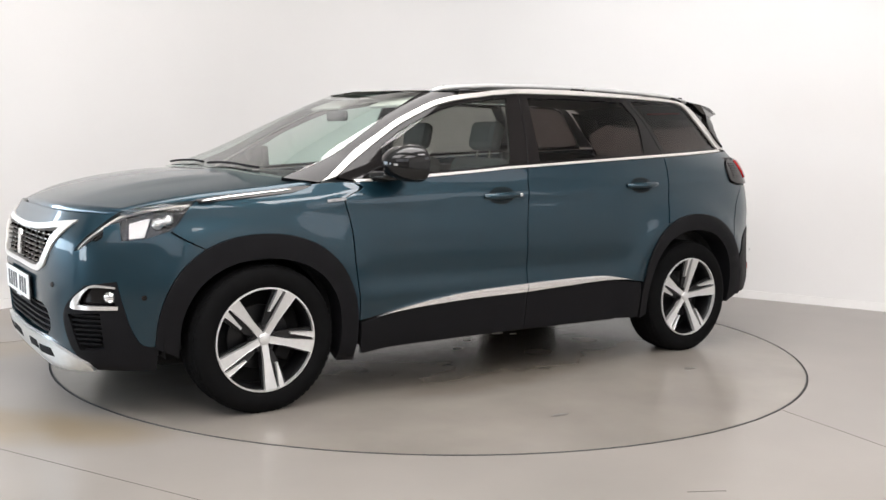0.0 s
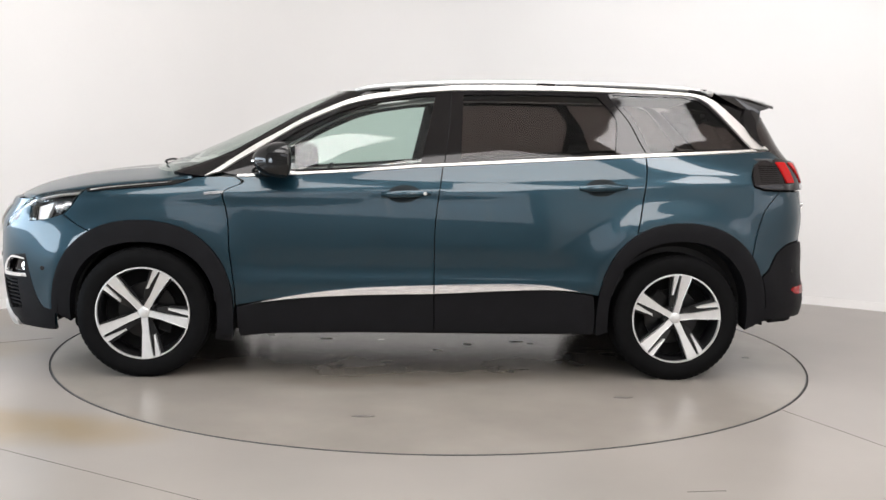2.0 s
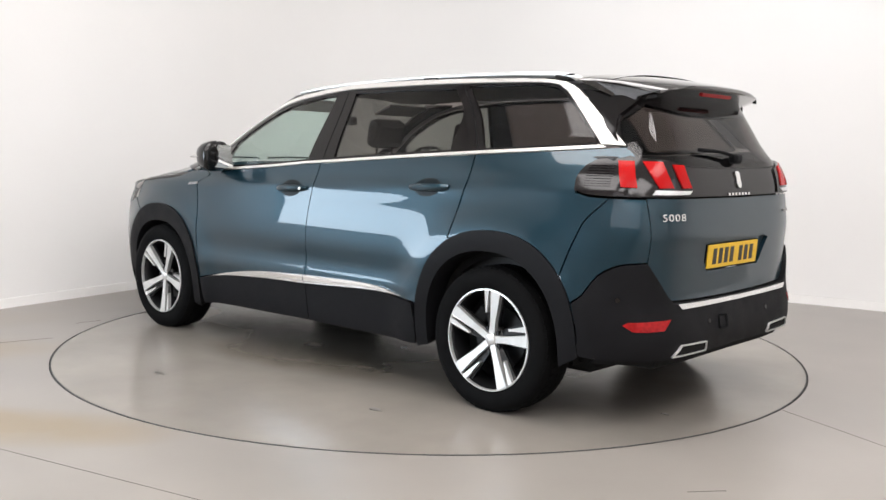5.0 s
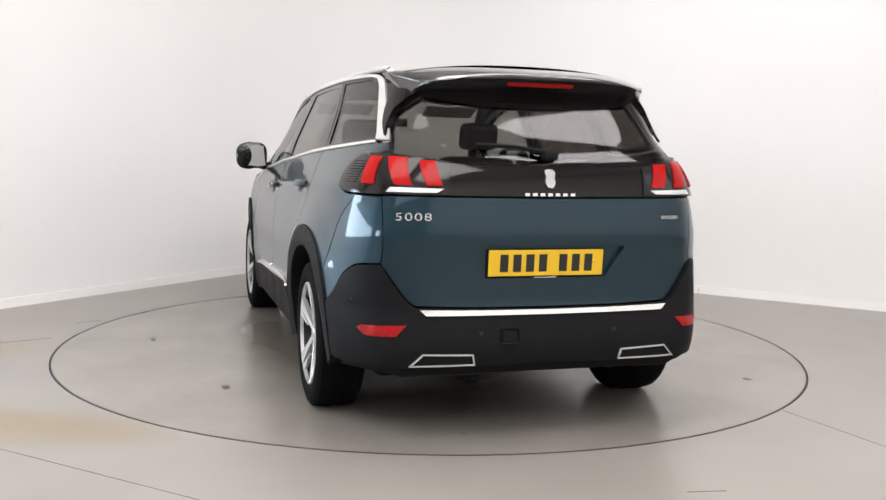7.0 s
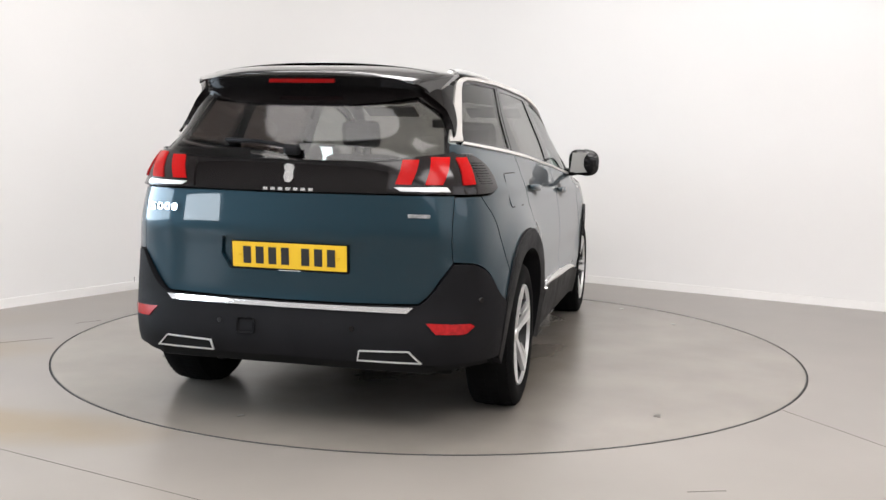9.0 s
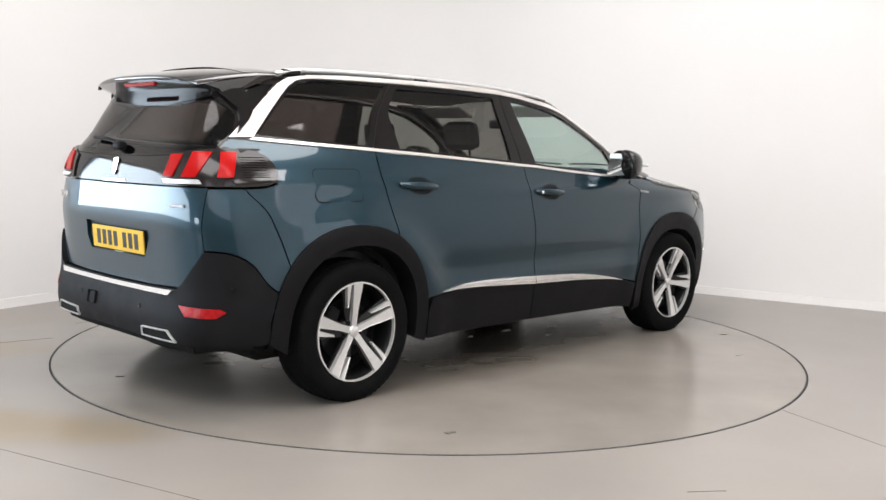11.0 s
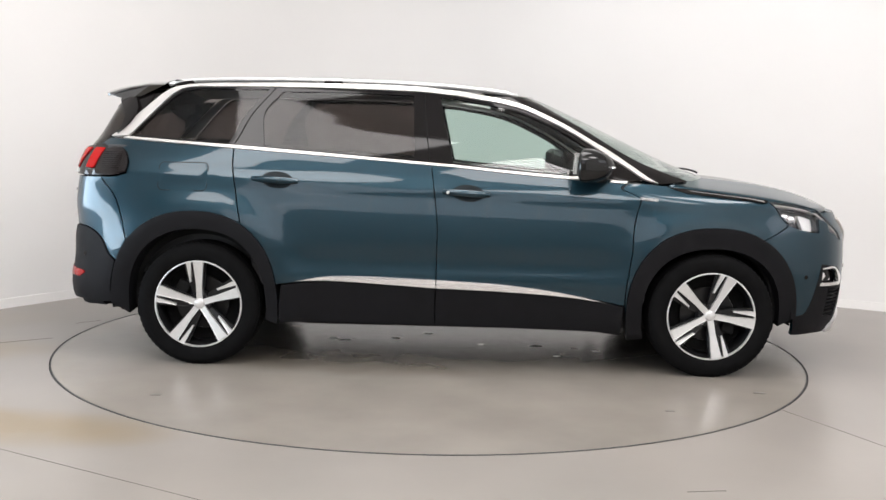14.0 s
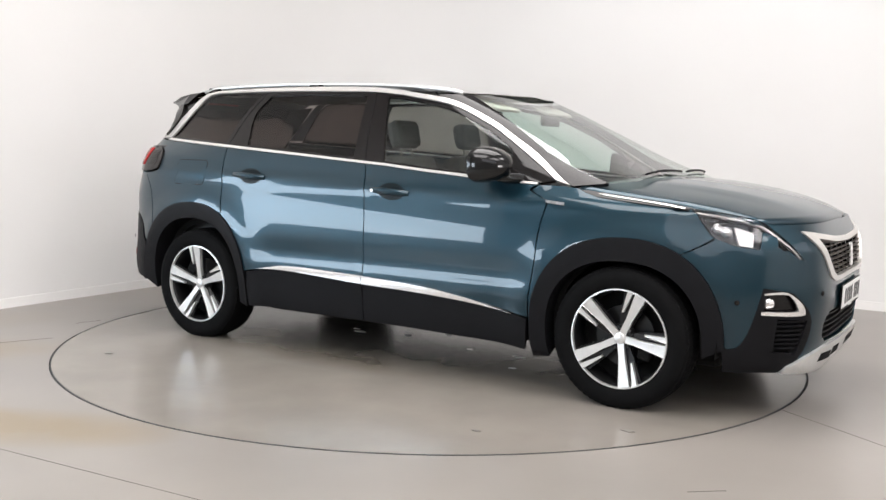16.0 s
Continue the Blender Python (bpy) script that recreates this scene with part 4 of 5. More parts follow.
    for y0, y1, y2, y3 in ((.655, .592, .586, .650), (.552, .488, .468, .533)):
        top = 1.182 if y0 > .6 else 1.172
        panel("red_claw", joined(line(R(y0, top), R(y1, top)), line(R(y1, top), R(y2, 1.075)), line(R(y2, 1.075), R(y3, 1.075)), line(R(y3, 1.075), R(y0, top))), RED, car, off=.018, lip=.01, pair=True, step=.02, label="red lamp claw")
    panel("reverse_strip", joined(line(R(.665, 1.066), R(.465, 1.064)), line(R(.465, 1.064), R(.49, 1.049)), line(R(.49, 1.049), R(.68, 1.047)), line(R(.68, 1.047), R(.665, 1.066))), ALLOY, car, off=.017, lip=.008, pair=True, step=.02)
    # rear reflectors, bumper bright strip
    o = joined(line(R(.605, .508), R(.765, .503)), line(R(.765, .503), R(.78, .49)), line(R(.78, .49), R(.755, .464), R(.645, .464)), line(R(.645, .464), R(.605, .508)))
    panel("rear_reflector", o, REFLEX, car, off=lambda s, z: relief(s, z) + .004, lip=.02, pair=True, step=.02, label="red bumper reflector")
    o = both(joined(line(R(0, .562), R(.3, .565), R(.555, .572)), line(R(.555, .572), R(.53, .545)), line(R(.53, .545), R(.3, .542), R(0, .54))), ARC * math.pi)
    panel("bumper_trim", o, BRIGHT, car, off=.036, lip=.02, step=.03, label="bright strip on the bumper's edge")


build_sides()
build_front_top()
build_ends()


def build_underside():
    bm = bmesh.new()
    add_box(bm, (0, 0, .30), (3.7, 1.30, .18), bevel=.03)
    add_box(bm, (0, 0, .33), (1.75, 1.66, .20), bevel=.03)
    add_box(bm, (1.95, 0, .36), (.5, 1.25, .2), bevel=.04)
    add_box(bm, (-1.9, 0, .40), (.55, 1.3, .24), bevel=.04)
    part("underbody", bm, DARK, car)
    for hx in (HUB_X, -HUB_X):
        bm = lathe([(.002, .45), (.455, .45), (.455, .83)], 40)
        bm.transform(Matrix.Translation((hx, 0, HUB_Z + .02)))
        bmesh.ops.delete(bm, geom=[v for v in bm.verts if v.co.z < .24], context="VERTS")
        mirrored(part("wheel_liner", bm, DARK, car))
        bm = lathe([(.365, .785), (.52, .785)], 48)
        bm.transform(Matrix.Translation((hx, 0, HUB_Z + .02)))
        bmesh.ops.delete(bm, geom=[v for v in bm.verts if v.co.z < .26], context="VERTS")
        mirrored(part("liner_rim", bm, DARK, car))


build_underside()


def build_wheel():
    """One road wheel round y, outer face towards +y, hub centre at the origin."""
    w = new("wheel")
    w.parent = car
    prof = [(.238, -.20), (.262, -.212), (.30, -.218), (.330, -.208), (.343, -.190), (TYRE_R, -.15), (TYRE_R, -.055), (.343, -.020), (.330, -.001), (.30, .009), (.262, .006), (.245, -.004), (.238, -.012)]
    part("tyre", lathe(prof, 72, True), RUBBER, w, smooth=True)
    # tread blocks as shallow raised ribs
    bm = bmesh.new()
    for k in range(64):
        a = 2 * math.pi * k / 64
        for y, sk in ((-.178, .25), (-.135, -.2), (-.075, .2), (-.030, -.25)):
            add_box(bm, Matrix.Rotation(-a, 3, "Y") @ Vector((TYRE_R - .001 - (.006 if abs(y + .104) > .06 else 0), y, 0)), (.006, .034, .024), Matrix.Rotation(-a, 4, "Y") @ Matrix.Rotation(sk, 4, "X"))
    tagged(part("tread", bm, RUBBER, w), kind="stuff")
    part("rim_barrel", lathe([(.236, -.014), (.226, -.03), (.222, -.12), (.228, -.195), (.238, -.205)], 64), RIMBLACK, w, smooth=True)
    part("rim_lip", lathe([(.244, -.006), (.243, .002), (.2365, .003), (.235, -.014)], 72, True), ALLOY, w, "machined alloy rim edge")
    part("brake_disc", lathe([(.05, -.10), (.15, -.10), (.152, -.108), (.05, -.112)], 48), RIMBLACK, w)
    part("caliper", box((.115, -.085, .06), (.07, .06, .13), Matrix.Rotation(radians(-28), 4, "Y"), .012), DARK, w)
    part("wheel_back", lathe([(.001, -.13), (.224, -.13)], 48), DARK, w)
    up = Matrix(((1, 0, 0, 0), (0, 0, 1, 0), (0, 1, 0, 0), (0, 0, 0, 1)))  # outline x, y -> wheel x, z; depth -> y
    for k in range(5):
        rot = Matrix.Rotation(-radians(72 * k), 4, "Y")
        # dished spokes: hub lies deeper than the rim
        def spoke(pts, depth, y0, y1, material, nm):
            bm = prism(pts, depth, up)
            for v in bm.verts:
                r = math.hypot(v.co.x, v.co.z)
                v.co.y += y0 + (y1 - y0) * min(1, max(0, (r - .03) / .2))
            bmesh.ops.bevel(bm, geom=[e for e in bm.edges if not e.is_boundary and e.calc_face_angle(0) > .5], offset=.0018, segments=1, affect="EDGES")
            bm.transform(rot)
            part(nm, bm, material, w)
        spoke([(.017, .020), (-.017, .020), (-.0165, .10), (-.030, .236), (.028, .236), (.0155, .10)], .020, -.050, -.018, ALLOY, "spoke")
        spoke([(.040, .235), (.067, .229), (.050, .120), (.042, .124)], .016, -.052, -.016, ALLOY, "spoke_blade")
        spoke([(.012, .03), (.018, .10), (.030, .236), (.085, .222), (.058, .115), (.040, .055)], .014, -.066, -.034, RIMBLACK, "spoke_back")
        spoke([(-.012, .03), (-.018, .10), (-.032, .234), (-.040, .232), (-.026, .10)], .014, -.066, -.034, RIMBLACK, "spoke_back")
        b = lathe([(.0001, -.026), (.009, -.026), (.011, -.045)], 10)
        b.transform(Matrix.Rotation(-radians(72 * k + 36), 4, "Y") @ Matrix.Translation((0, 0, .054)))
        part("wheel_bolt", b, RIMBLACK, w)
    part("hub_plate", lathe([(.0001, -.038), (.045, -.038), (.066, -.046), (.07, -.075)], 30), RIMBLACK, w, smooth=True)
    part("hub_cap", lathe([(.0001, -.020), (.022, -.021), (.028, -.025), (.030, -.042)], 32), ALLOY, w, "silver hub cap", smooth=True)
    return w


wheel = build_wheel()
FACE = {HUB_X: .888, -HUB_X: .886}
wheel.matrix_basis = pose(HUB_X, FACE[HUB_X], HUB_Z, 0, 186, 0)


def place_wheels():
    for x, side, roll in ((-HUB_X, 1, -11), (HUB_X, -1, 190), (-HUB_X, -1, 0)):
        w = copy_thing(wheel, Matrix.Identity(4))
        w.parent = car
        turn = pose(0, 0, 0, 0, 0, 0 if side > 0 else 180) @ pose(0, 0, 0, 0, roll, 0)
        w.matrix_basis = Matrix.Translation((x, side * FACE[x], HUB_Z)) @ turn


place_wheels()


# ---------------------------------------------------------------- fittings on the car
def grid_part(name, rows, material, label="", smooth=True, caps=True):
    """A skin over rows of points."""
    bm = bmesh.new()
    vs = [[bm.verts.new(p) for p in r] for r in rows]
    for a, b in zip(vs, vs[1:]):
        for k in range(len(a) - 1):
            bm.faces.new((a[k], a[k + 1], b[k + 1], b[k]))
    bmesh.ops.recalc_face_normals(bm, faces=bm.faces)
    return part(name, bm, material, car, label, smooth)


def build_spoiler():
    # section from the roof's end over the tip and back to the window: length, height, half width
    sec = [(-1.70, 1.592, .606), (-1.795, 1.584, .600), (-1.90, 1.571, .578), (-2.01, 1.552, .545), (-2.085, 1.533, .500), (-2.10, 1.527, .492), (-2.10, 1.519, .492), (-2.085, 1.511, .498), (-2.01, 1.490, .530), (-1.955, 1.455, .545)]
    n = 18
    rows = []
    for i, (x, z, hw) in enumerate(sec):
        row = []
        for k in range(n + 1):
            v = 2 * k / n - 1
            a = abs(v)
            dz = (.026 if i < 6 else .020) * (1 - a ** 2.6) - .012
            dx = -.02 * (1 - a ** 3) + .05 * a ** 4 if 2 < i < 9 else .02 * a ** 4
            row.append((x + dx, hw * v, z + dz - .024 * a ** 4 * (i < 6)))
        rows.append(row)
    sp = grid_part("spoiler", rows, ROOF, "gloss black roof spoiler")
    bm = bmesh.new()
    bm.from_mesh(sp.data)
    bm.verts.ensure_lookup_table()
    for k in (0, n):
        f = bm.faces.new([bm.verts[i * (n + 1) + k] for i in range(len(sec))])
        f.smooth = False
    bmesh.ops.recalc_face_normals(bm, faces=bm.faces)
    bm.to_mesh(sp.data)
    bm.free()
    bm = box((-2.068, 0, 1.507), (.018, .30, .020), Matrix.Rotation(radians(-20), 4, "Y"), .004)
    part("brake_light", bm, RED, car, "high red brake light")
    fin = joined(line(R(.475, 1.478), R(.56, 1.472)), line(R(.56, 1.472), R(.600, 1.41), R(.628, 1.33), R(.640, 1.27)), line(R(.640, 1.27), R(.618, 1.325), R(.588, 1.385)), line(R(.588, 1.385), R(.535, 1.435), R(.475, 1.478)))
    panel("spoiler_fin", fin, GLOSS, car, off=.020, lip=.024, pair=True, step=.03, label="gloss black side fin under the spoiler")
    # roof rails on their feet
    pts = [(.335, .575, 1.538), (.27, .568, 1.556), (.15, .562, 1.570), (-.053, .556, 1.587), (-.35, .553, 1.600), (-.687, .550, 1.607), (-1.0, .55, 1.608), (-1.29, .548, 1.604), (-1.50, .548, 1.596), (-1.60, .55, 1.586), (-1.67, .553, 1.568)]
    mirrored(part("roof_rail", tube([(x, y, z - .006) for x, y, z in pts], .015, 10, .9), ALLOY, car, "satin metal roof rail", smooth=True))
    for x, z in ((.20, 1.55), (-.72, 1.585), (-1.58, 1.572)):
        mirrored(part("rail_foot", box((x, .553, z), (.11, .022, .035), bevel=.006), GLOSS, car))
    # lining under the roof
    rows = []
    for x, w, z in ((.43, .36, 1.520), (.33, .52, 1.525), (.1, .58, 1.54), (-.5, .60, 1.56), (-1.2, .60, 1.555), (-1.75, .56, 1.53)):
        rows.append([(x, w * (2 * k / 8 - 1), z + .025 * (1 - (2 * k / 8 - 1) ** 2)) for k in range(9)])
    grid_part("roof_lining", rows, LINING, "pale fabric roof lining")


def build_mirror():
    """Door mirror on the left; the shell's flat rear holds the glass."""
    m = new("door_mirror")
    m.parent = car
    c = Vector((.690, .950, 1.148))

    def shell(z_lo, z_hi, grow, material, nm, label=""):
        bm = bmesh.new()
        bmesh.ops.create_uvsphere(bm, u_segments=40, v_segments=24, radius=1)
        for v in bm.verts:
            p = v.co.copy()
            q = (abs(p.y) ** 3 + abs(p.z) ** 3) ** (1 / 3) / max(1e-6, math.hypot(p.y, p.z)) if math.hypot(p.y, p.z) > 1e-4 else 1
            y, z = p.y / max(q, .8), p.z / max(q, .8)
            x = p.x * (.155 if p.x > 0 else .04)
            x -= .030 * y * (1 if y > 0 else .4)
            z *= .090 + .006 * (y > 0) - .010 * y * (z > 0)
            y *= .105
            if z < 0:
                z *= .92
            v.co = c + Vector((x * grow, y * grow, z * grow))
        bmesh.ops.delete(bm, geom=[v for v in bm.verts if not z_lo <= v.co.z <= z_hi], context="VERTS")
        return part(nm, bm, material, m, label, smooth=True)

    shell(1.0, 1.168, 1.0, CAP, "housing", "gloss black lower mirror housing")
    shell(1.150, 1.4, 1.012, CAP, "cap", "dark gloss mirror cap")
    bm = box((.805, .985, 1.146), (.02, .11, .010), Matrix.Rotation(radians(-30), 4, "Z"), .003)
    part("indicator", bm, BRIGHT, m, "bright indicator strip")
    out = [(-.085, -.062), (-.07, .068), (.055, .072), (.086, .05), (.088, -.02), (.07, -.06), (-.04, -.070)]
    g = prism(out, .004, Matrix.Translation((.652, .945, 1.150)) @ Matrix.Rotation(radians(-10), 4, "Z") @ Matrix(((0, 0, -1, 0), (1, 0, 0, 0), (0, 1, 0, 0), (0, 0, 0, 1))))
    part("mirror_glass", g, MIRROR, m, "silvered mirror glass")
    arm = tube([(.84, .775, 1.085), (.815, .82, 1.083), (.785, .865, 1.085), (.745, .915, 1.098)], .046, 14, .62)
    part("arm", arm, CAP, m, smooth=True)
    twin = new("door_mirror")
    twin.parent = car
    for ch in list(m.children):
        t = mirrored(ch)
        t.parent = twin


BADGE = mat("badge_metal", (0.22, 0.22, 0.22), 0.35, 0.2, noise_amt=0.4, noise_scale=60)
CAP = mat("mirror_cap_paint", (0.006, 0.006, 0.006), 0.10, spec=0.4)
MIRROR = mat("silvered_glass", (0.9, 0.92, 0.92), 0.02, 1.0)


def ellipse(x0, x1, z0, z1, p=2.4, n=28):
    cx, cz, a, b = (x0 + x1) / 2, (z0 + z1) / 2, (x1 - x0) / 2, (z1 - z0) / 2
    out = []
    for k in range(n):
        t = 2 * math.pi * k / n
        c, s = math.cos(t), math.sin(t)
        q = (abs(c) ** p + abs(s) ** p) ** (-1 / p)
        out.append(S(cx + a * c * q, cz + b * s * q))
    return out


def build_handles():
    for x0, x1, zc, key in ((-.075, .185, .985, True), (-1.13, -.87, 1.035, False)):
        h = new("door_handle")
        h.parent = car
        obs = []
        tilt = -.045
        # flat patch behind the grip, the hollow's shade painted in its dark colour
        bm = bmesh.new()
        cx = (x0 + x1) / 2
        n, m = 28, 6
        rings = []
        for j in range(m + 1):
            r = 1 - j / m
            rings.append([bm.verts.new(skin(*S(cx + .012 + .088 * r * math.cos(2 * math.pi * k / n), zc + tilt * (.088 * r * math.cos(2 * math.pi * k / n)) + .046 * r * math.sin(2 * math.pi * k / n)), .0015 - .0008 * (1 - r * r))) for k in range(n)])
        for a, b in zip(rings, rings[1:]):
            for k in range(n):
                bm.faces.new((a[k], a[(k + 1) % n], b[(k + 1) % n], b[k]))
        bmesh.ops.remove_doubles(bm, verts=bm.verts, dist=1e-5)
        bmesh.ops.recalc_face_normals(bm, faces=bm.faces)
        obs.append(part("handle_cup", bm, CUP_SHADE, h, "flat dark patch painted as the handle hollow's shade", smooth=True))
        # grip: a flat tapered bar bowed out from the door
        rows = []
        for i in range(13):
            t = i / 12
            x = x1 + (x0 - x1) * t
            base = skin(*S(x, zc + tilt * (x - cx)))
            bow = .010 + .030 * math.sin(math.pi * min(1, max(0, t))) ** .6
            wz = .006 + .013 * math.sin(math.pi * (.12 + .80 * t)) ** .7
            rows.append([base + Vector((0, bow - .012 + .012 * math.cos(a), wz * math.sin(a))) for a in (2 * math.pi * k / 12 for k in range(13))])
        obs.append(grid_part("grip", rows, PAINT, "", True))
        obs[-1].parent = h
        if key:
            bm = lathe([(.0001, .0), (.008, .0), (.0095, -.004)], 16)
            p = skin(*S(-.045, zc + .003)) + Vector((0, .033, 0))
            bm.transform(Matrix.Translation(p))
            obs.append(part("lock", bm, ALLOY, h, "small silver lock"))
        other = new("door_handle")
        other.parent = car
        for o in obs:
            t = mirrored(o)
            t.parent = other


CUP_SHADE = mat("dark_handle_hollow", (0.002, 0.006, 0.008), 0.4, 0.0, spec=0.15)


def plate(name, m, face, label, bars):
    p = new(name)
    p.parent = car
    p["label"] = label
    p.matrix_basis = m
    part("plate_board", box((0, 0, 0), (.520, .111, .006), bevel=.002), face, p)
    part("plate_holder", box((0, -.006, -.006), (.535, .128, .006), bevel=.002), PLASTIC, p)
    if bars:
        for k in range(7):
            x = (k - 3) * .058 + (-.017 if k < 4 else .017)
            part("bar", box((x, 0, .0035), (.036, .074, .002)), INK, p)
        part("maker_line", box((0, -.064, -.002), (.10, .006, .002)), WHITEPLATE, p)
        for x in (-.222, .222):
            part("screw_cap", box((x, .0, .0035), (.012, .012, .003), bevel=.003), face, p)


def on_rear(y, z, off=0.0):
    """A pose on the rear skin: x to the viewer's right, y up, z outwards."""
    s = R(y, z)
    p, n = skin(*s, off), skin_normal(*s)
    up = (Vector((0, 0, 1)) - n * n.z).normalized()
    rt = up.cross(n)
    return Matrix.Translation(p) @ Matrix((rt, up, n)).transposed().to_4x4()


def on_front(y, z, off=0.0):
    s = F(y, z)
    p, n = skin(*s, off), skin_normal(*s)
    up = (Vector((0, 0, 1)) - n * n.z).normalized()
    return Matrix.Translation(p) @ Matrix((up.cross(n), up, n)).transposed().to_4x4()


def build_marks():
    plate("number_plate", on_rear(0, .758, -.008), YELLOW, "yellow rear number plate with dark bars", True)
    plate("number_plate", on_front(0, .555, .018), WHITEPLATE, "white front number plate with dark bars", True)
    # rearing-animal emblem as a plain silver shape
    m = on_rear(0, 1.108, .006)
    out = [(-.024, .034), (-.010, .042), (.014, .040), (.025, .026), (.019, .004), (.024, -.018), (.010, -.040), (-.012, -.036), (-.022, -.014), (-.016, .010)]
    part("emblem", prism(out, .006, m), BRIGHT, car, "plain silver emblem shape")
    for k in range(7):
        part("letter_bar", box((0, 0, 0), (.020, .012, .003)), BRIGHT, car).matrix_basis = on_rear(.102 - .034 * k, 1.045, .006)
    txt = bpy.data.curves.new("model_number", "FONT")
    txt.body, txt.size, txt.extrude, txt.align_x, txt.align_y, txt.space_character = "5008", .052, .002, "CENTER", "CENTER", 1.15
    txt.materials.append(BRIGHT)
    ob = new("model_number", txt)
    ob.parent = car
    ob.matrix_basis = on_rear(.585, .950, .003) @ Matrix.Diagonal((1.32, .85, 1, 1))
    ob["label"] = "bright chrome model number"
    part("trim_badge", box((0, 0, 0), (.092, .015, .004), bevel=.002), BADGE, car, "small silver trim badge").matrix_basis = on_rear(-.57, .950, .003)
    o = joined(line(S(1.005, .983), S(1.105, .974)), line(S(1.105, .974), S(1.105, .961)), line(S(1.105, .961), S(1.005, .970)), line(S(1.005, .970), S(1.005, .983)))
    panel("side_badge", o, BADGE, car, off=.004, lip=.004, pair=True, step=.02, label="small silver badge")
    # emblem on the grille
    out2 = [(x * 1.5, y * 1.5) for x, y in out]
    part("grille_emblem", prism(out2, .008, on_front(0, .742, .004)), BRIGHT, car, "plain silver emblem shape")
    # bright line along the wing's top edge
    top = line(S(1.27, 1.022), S(1.48, .999), S(1.69, .974))
    panel("wing_trim", joined(top, [(s, z - .006) for s, z in top[::-1]]), BRIGHT, car, off=.006, lip=.008, pair=True, step=.02, label="slim bright strip along the wing")
    top = line(S(1.16, 1.043), S(1.27, 1.031), S(1.48, 1.007), S(1.72, .977))
    low = line(S(1.20, 1.026), S(1.27, 1.008), S(1.48, .985), S(1.71, .962))
    panel("wing_infill", joined(top, low[::-1]), GLOSS, car, off=.003, lip=.004, pair=True, step=.02)
    # filler flap, right side only
    def flap(g):
        r = .03 - g
        x0, x1, z0, z1 = -1.652 + g, -1.372 - g, .963 + g, 1.122 - g
        pts = []
        for cx, cz, a0 in ((x1 - r, z1 - r, 0), (x0 + r, z1 - r, 90), (x0 + r, z0 + r, 180), (x1 - r, z0 + r, 270)):
            for k in range(6):
                a = radians(a0 + 18 * k)
                pts.append(S(cx + r * math.cos(a) + .02 * (cz - 1.04), cz + r * math.sin(a)))
        return pts
    a, b = flap(0), flap(.005)
    left = panel("filler_gap", a, DARK, car, off=.001, lip=0, step=.02)
    mirrored(left)
    bpy.data.objects.remove(left)
    left = panel("filler_flap", b, PAINT, car, off=.003, lip=.004, step=.02, label="teal fuel filler flap")
    mirrored(left)
    bpy.data.objects.remove(left)
    # parking sensors
    for s, off in ((S(-2.06, .60), .027), (R(.30, .47), .027), (S(1.95, .56), .001), (F(.52, .60), .002)):
        bm = lathe([(.0001, .002), (.011, .002), (.012, 0)], 16)
        p, n = skin(*s, off), skin_normal(*s)
        bm.transform(Matrix.Translation(p) @ n.to_track_quat("Y", "Z").to_matrix().to_4x4())
        mirrored(part("parking_sensor", bm, GLOSS, car))
    bm = box((0, 0, 0), (.08, .065, .004), bevel=.012)
    part("tow_cover", bm, PLASTIC, car).matrix_basis = on_rear(.175, .455, .026)
    # tail pipe trims: bright frame round a dark hole
    outer = [R(.325, .352), R(.335, .392), R(.545, .399), R(.595, .354)]
    inner = [R(.330, .3555), R(.339, .3885), R(.543, .3955), R(.585, .3575)]
    ro = joined(*[line(a, b, step=.02) for a, b in zip(outer, outer[1:] + outer[:1])])
    ri = joined(*[line(a, b, step=.02) for a, b in zip(inner, inner[1:] + inner[:1])])
    panel("exhaust_trim", ro, ALLOY, car, off=.036, lip=.05, holes=(ri,), pair=True, step=.02, label="bright trapezoid exhaust trim")
    panel("exhaust_hole", shrink(ri, -.003), DARK, car, off=.029, lip=0, pair=True, step=.03)
    # rear lower valance
    o = both(joined(line(R(0, .352), R(.3, .350), R(.62, .345), S(-2.0, .345)), line(S(-2.0, .345), S(-1.95, .315)), line(S(-1.95, .315), R(.55, .29), R(0, .29))), ARC * math.pi)
    panel("rear_valance", o, DARK, car, off=-.01, lip=.08)
    # wipers
    p0, p1 = skin(*R(-.01, 1.205), .03), skin(*R(.31, 1.235), .02)
    part("rear_wiper", tube([skin(*R(-.02, 1.19), .03), p0, skin(*R(.15, 1.225), .028), p1], .011, 8, .8), PLASTIC, car, "black rear wiper", smooth=True)
    part("wiper_pivot", box(skin(*R(-.005, 1.20), .02), (.05, .07, .045), bevel=.015), PLASTIC, car)
    for y0, y1 in ((.62, .10), (.02, -.52)):
        pts = [skin(*F(y0 + (y1 - y0) * k / 8, 1.118 - .02 * abs(y0 + (y1 - y0) * k / 8) + .010 * math.sin(math.pi * k / 8)), .014) for k in range(9)]
        part("front_wiper", tube(pts, .006, 8), PLASTIC, car, "black windscreen wiper", smooth=True)
    # fog lamps
    p, n = skin(*S(2.085, .555), -.02), skin_normal(*S(2.085, .555))
    bm = lathe([(.0001, .004), (.022, .002), (.028, -.006), (.032, -.02)], 24)
    bm.transform(Matrix.Translation(p) @ n.to_track_quat("Y", "Z").to_matrix().to_4x4())
    mirrored(part("fog_lamp", bm, BRIGHT, car, "round fog lamp", smooth=True))
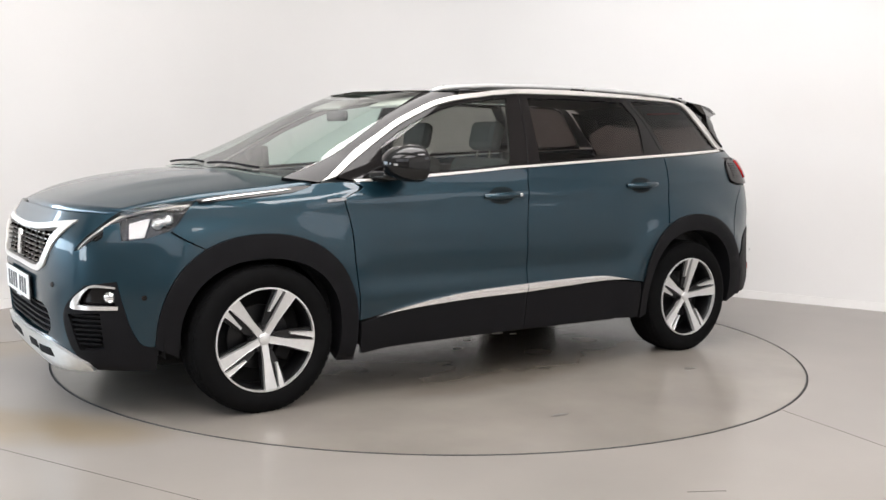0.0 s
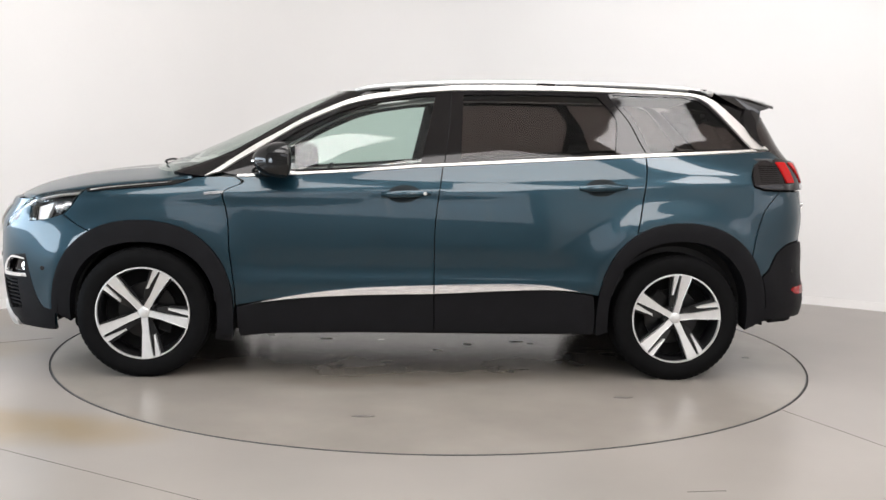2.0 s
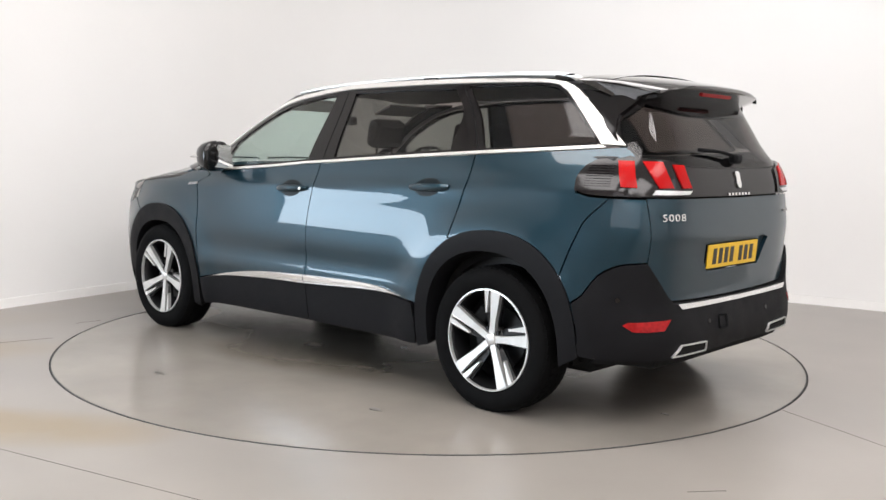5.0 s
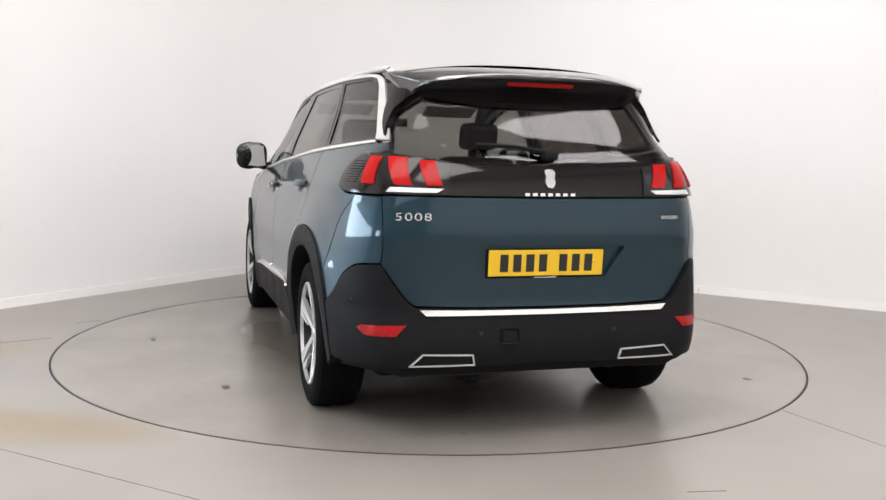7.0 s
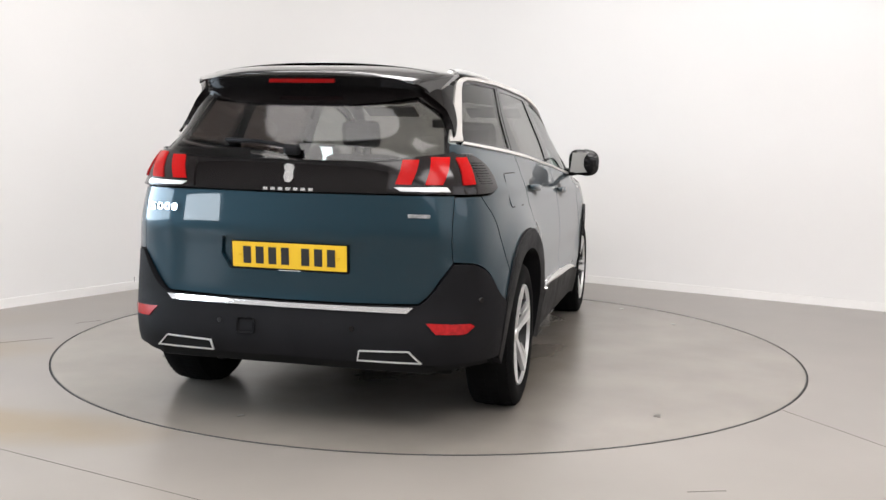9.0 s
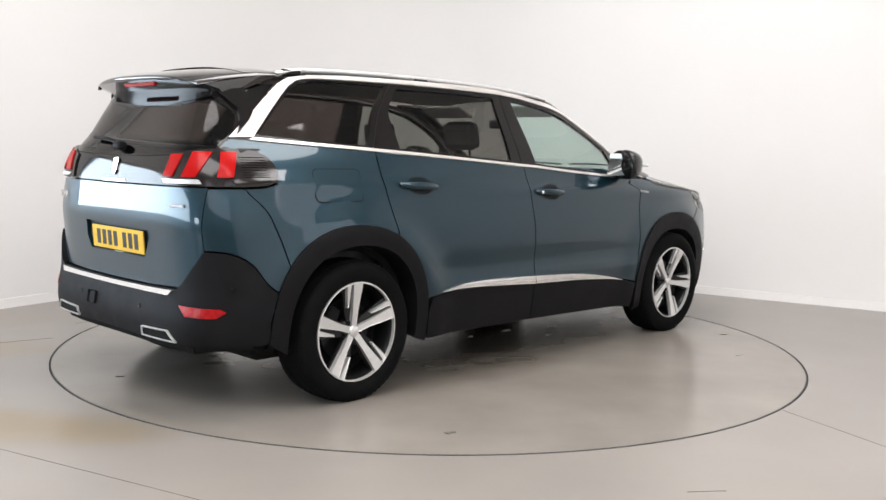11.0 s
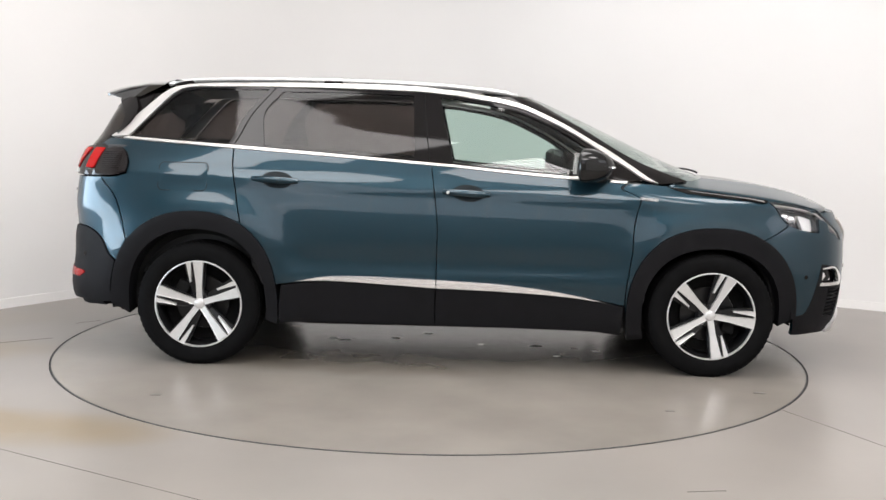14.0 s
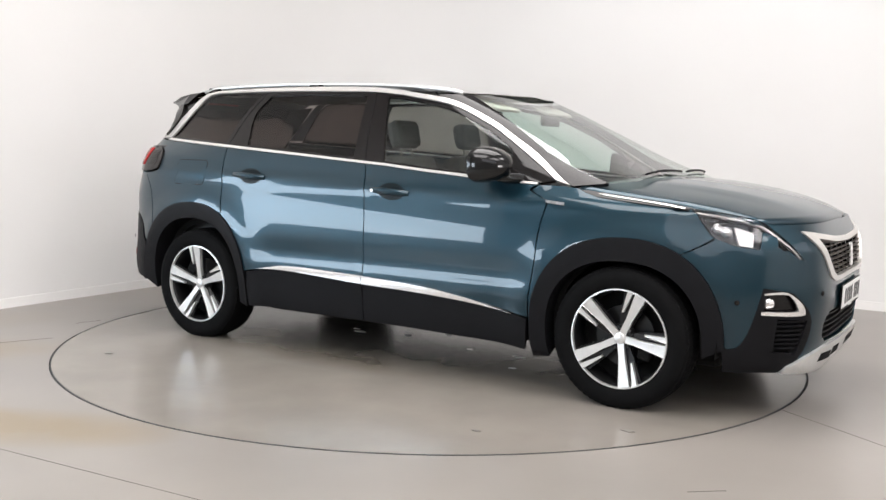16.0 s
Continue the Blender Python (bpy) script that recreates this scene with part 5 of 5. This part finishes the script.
    # ribs on the lamp's side
    for k in range(9):
        z = 1.078 + .0105 * k
        o = line(S(-1.875, z), S(-1.985, z))
        panel("lamp_rib", joined(o, [(s, q + .004) for s, q in o[::-1]]), REDDARK, car, off=.0145, lip=.004, pair=True, step=.02)


def seat(x, y, width, back_h, head=True, lean=12):
    s = new("seat")
    s.parent = car
    s.matrix_basis = pose(x, y, .42)
    part("cushion", box((.22, 0, .12), (.52, width, .16), bevel=.05), SEAT, s)
    m = Matrix.Rotation(radians(-lean), 4, "Y")
    part("backrest", box(m @ Vector((-.03, 0, .16 + back_h / 2)), (.14, width, back_h), m, .055), SEAT, s)
    if head:
        part("headrest", box(m @ Vector((-.02, 0, .16 + back_h + .13)), (.09, .25, .17), m, .04), SEAT, s)
        for dy in (-.06, .06):
            part("headrest_post", tube([m @ Vector((-.03, dy, .14 + back_h)), m @ Vector((-.025, dy, .16 + back_h + .06))], .007, 6), STEEL, s)


def build_interior():
    for y in (.37, -.37):
        seat(.02, y, .50, .62)
    for y in (.46, 0, -.46):
        seat(-.88, y, .43, .50, False)
    for y in (.30, -.30):
        seat(-1.62, y, .44, .40, False)
    part("cabin_floor", box((-.35, 0, .40), (2.9, 1.5, .04)), DASH, car)
    bm = box((.98, 0, .93), (.42, 1.46, .22), bevel=.07)
    part("dashboard", bm, DASH, car)
    part("instrument_hood", box((.80, -.37, 1.045), (.16, .34, .07), bevel=.03), DASH, car)
    part("centre_console", box((.35, 0, .60), (.9, .24, .34), bevel=.05), DASH, car)
    bm = lathe([(.165 + .014 * math.cos(a), .014 * math.sin(a)) for a in (2 * math.pi * k / 10 for k in range(10))], 40, True)
    bm.transform(Matrix.Translation((.58, -.37, .96)) @ Matrix.Rotation(radians(-24), 4, "Y") @ Matrix.Rotation(radians(90), 4, "Z"))
    part("steering_wheel", bm, DASH, car, smooth=True)
    part("steering_boss", box((.60, -.37, .955), (.06, .30, .09), Matrix.Rotation(radians(-24), 4, "Y"), .025), DASH, car)
    part("rear_view_mirror", box((.60, 0, 1.40), (.03, .23, .06), bevel=.015), DASH, car)
    for x, y in ((.42, .36), (.42, -.36)):
        part("sun_visor", box((x, y, 1.475), (.16, .36, .018), Matrix.Rotation(radians(20), 4, "Y"), .006), LINING, car)
    # inner door faces
    for x0, x1, zt in ((-.08, .92, 1.06), (-1.15, -.12, 1.12)):
        bm = box(((x0 + x1) / 2, .765, .78), (x1 - x0, .03, (zt - .78) * 2), bevel=.01)
        mirrored(part("door_lining", bm, DASH, car))
    bm = box((-1.55, .70, .85), (.85, .04, .72), bevel=.01)
    mirrored(part("boot_lining", bm, DASH, car))


build_spoiler()
build_mirror()
build_handles()
build_marks()
build_interior()


# ---------------------------------------------------------------- the turn
def motions():
    rows, disc = [], []
    for k in range(33):
        t = k * 0.5
        a = 213.735 - 15.389 * t + 0.319 * math.sin(t / 16 * math.pi)
        c, s = math.cos(radians(a)), math.sin(radians(a))
        rows.append((t, pose(0.1434 * c - 0.1001 * s, 0.1434 * s + 0.1001 * c, 0.003, 0, 0, a)))
        disc.append((t, pose(0, 0, 0, 0, 0, a)))
    walk(car, rows)
    walk(turntable, disc)


motions()
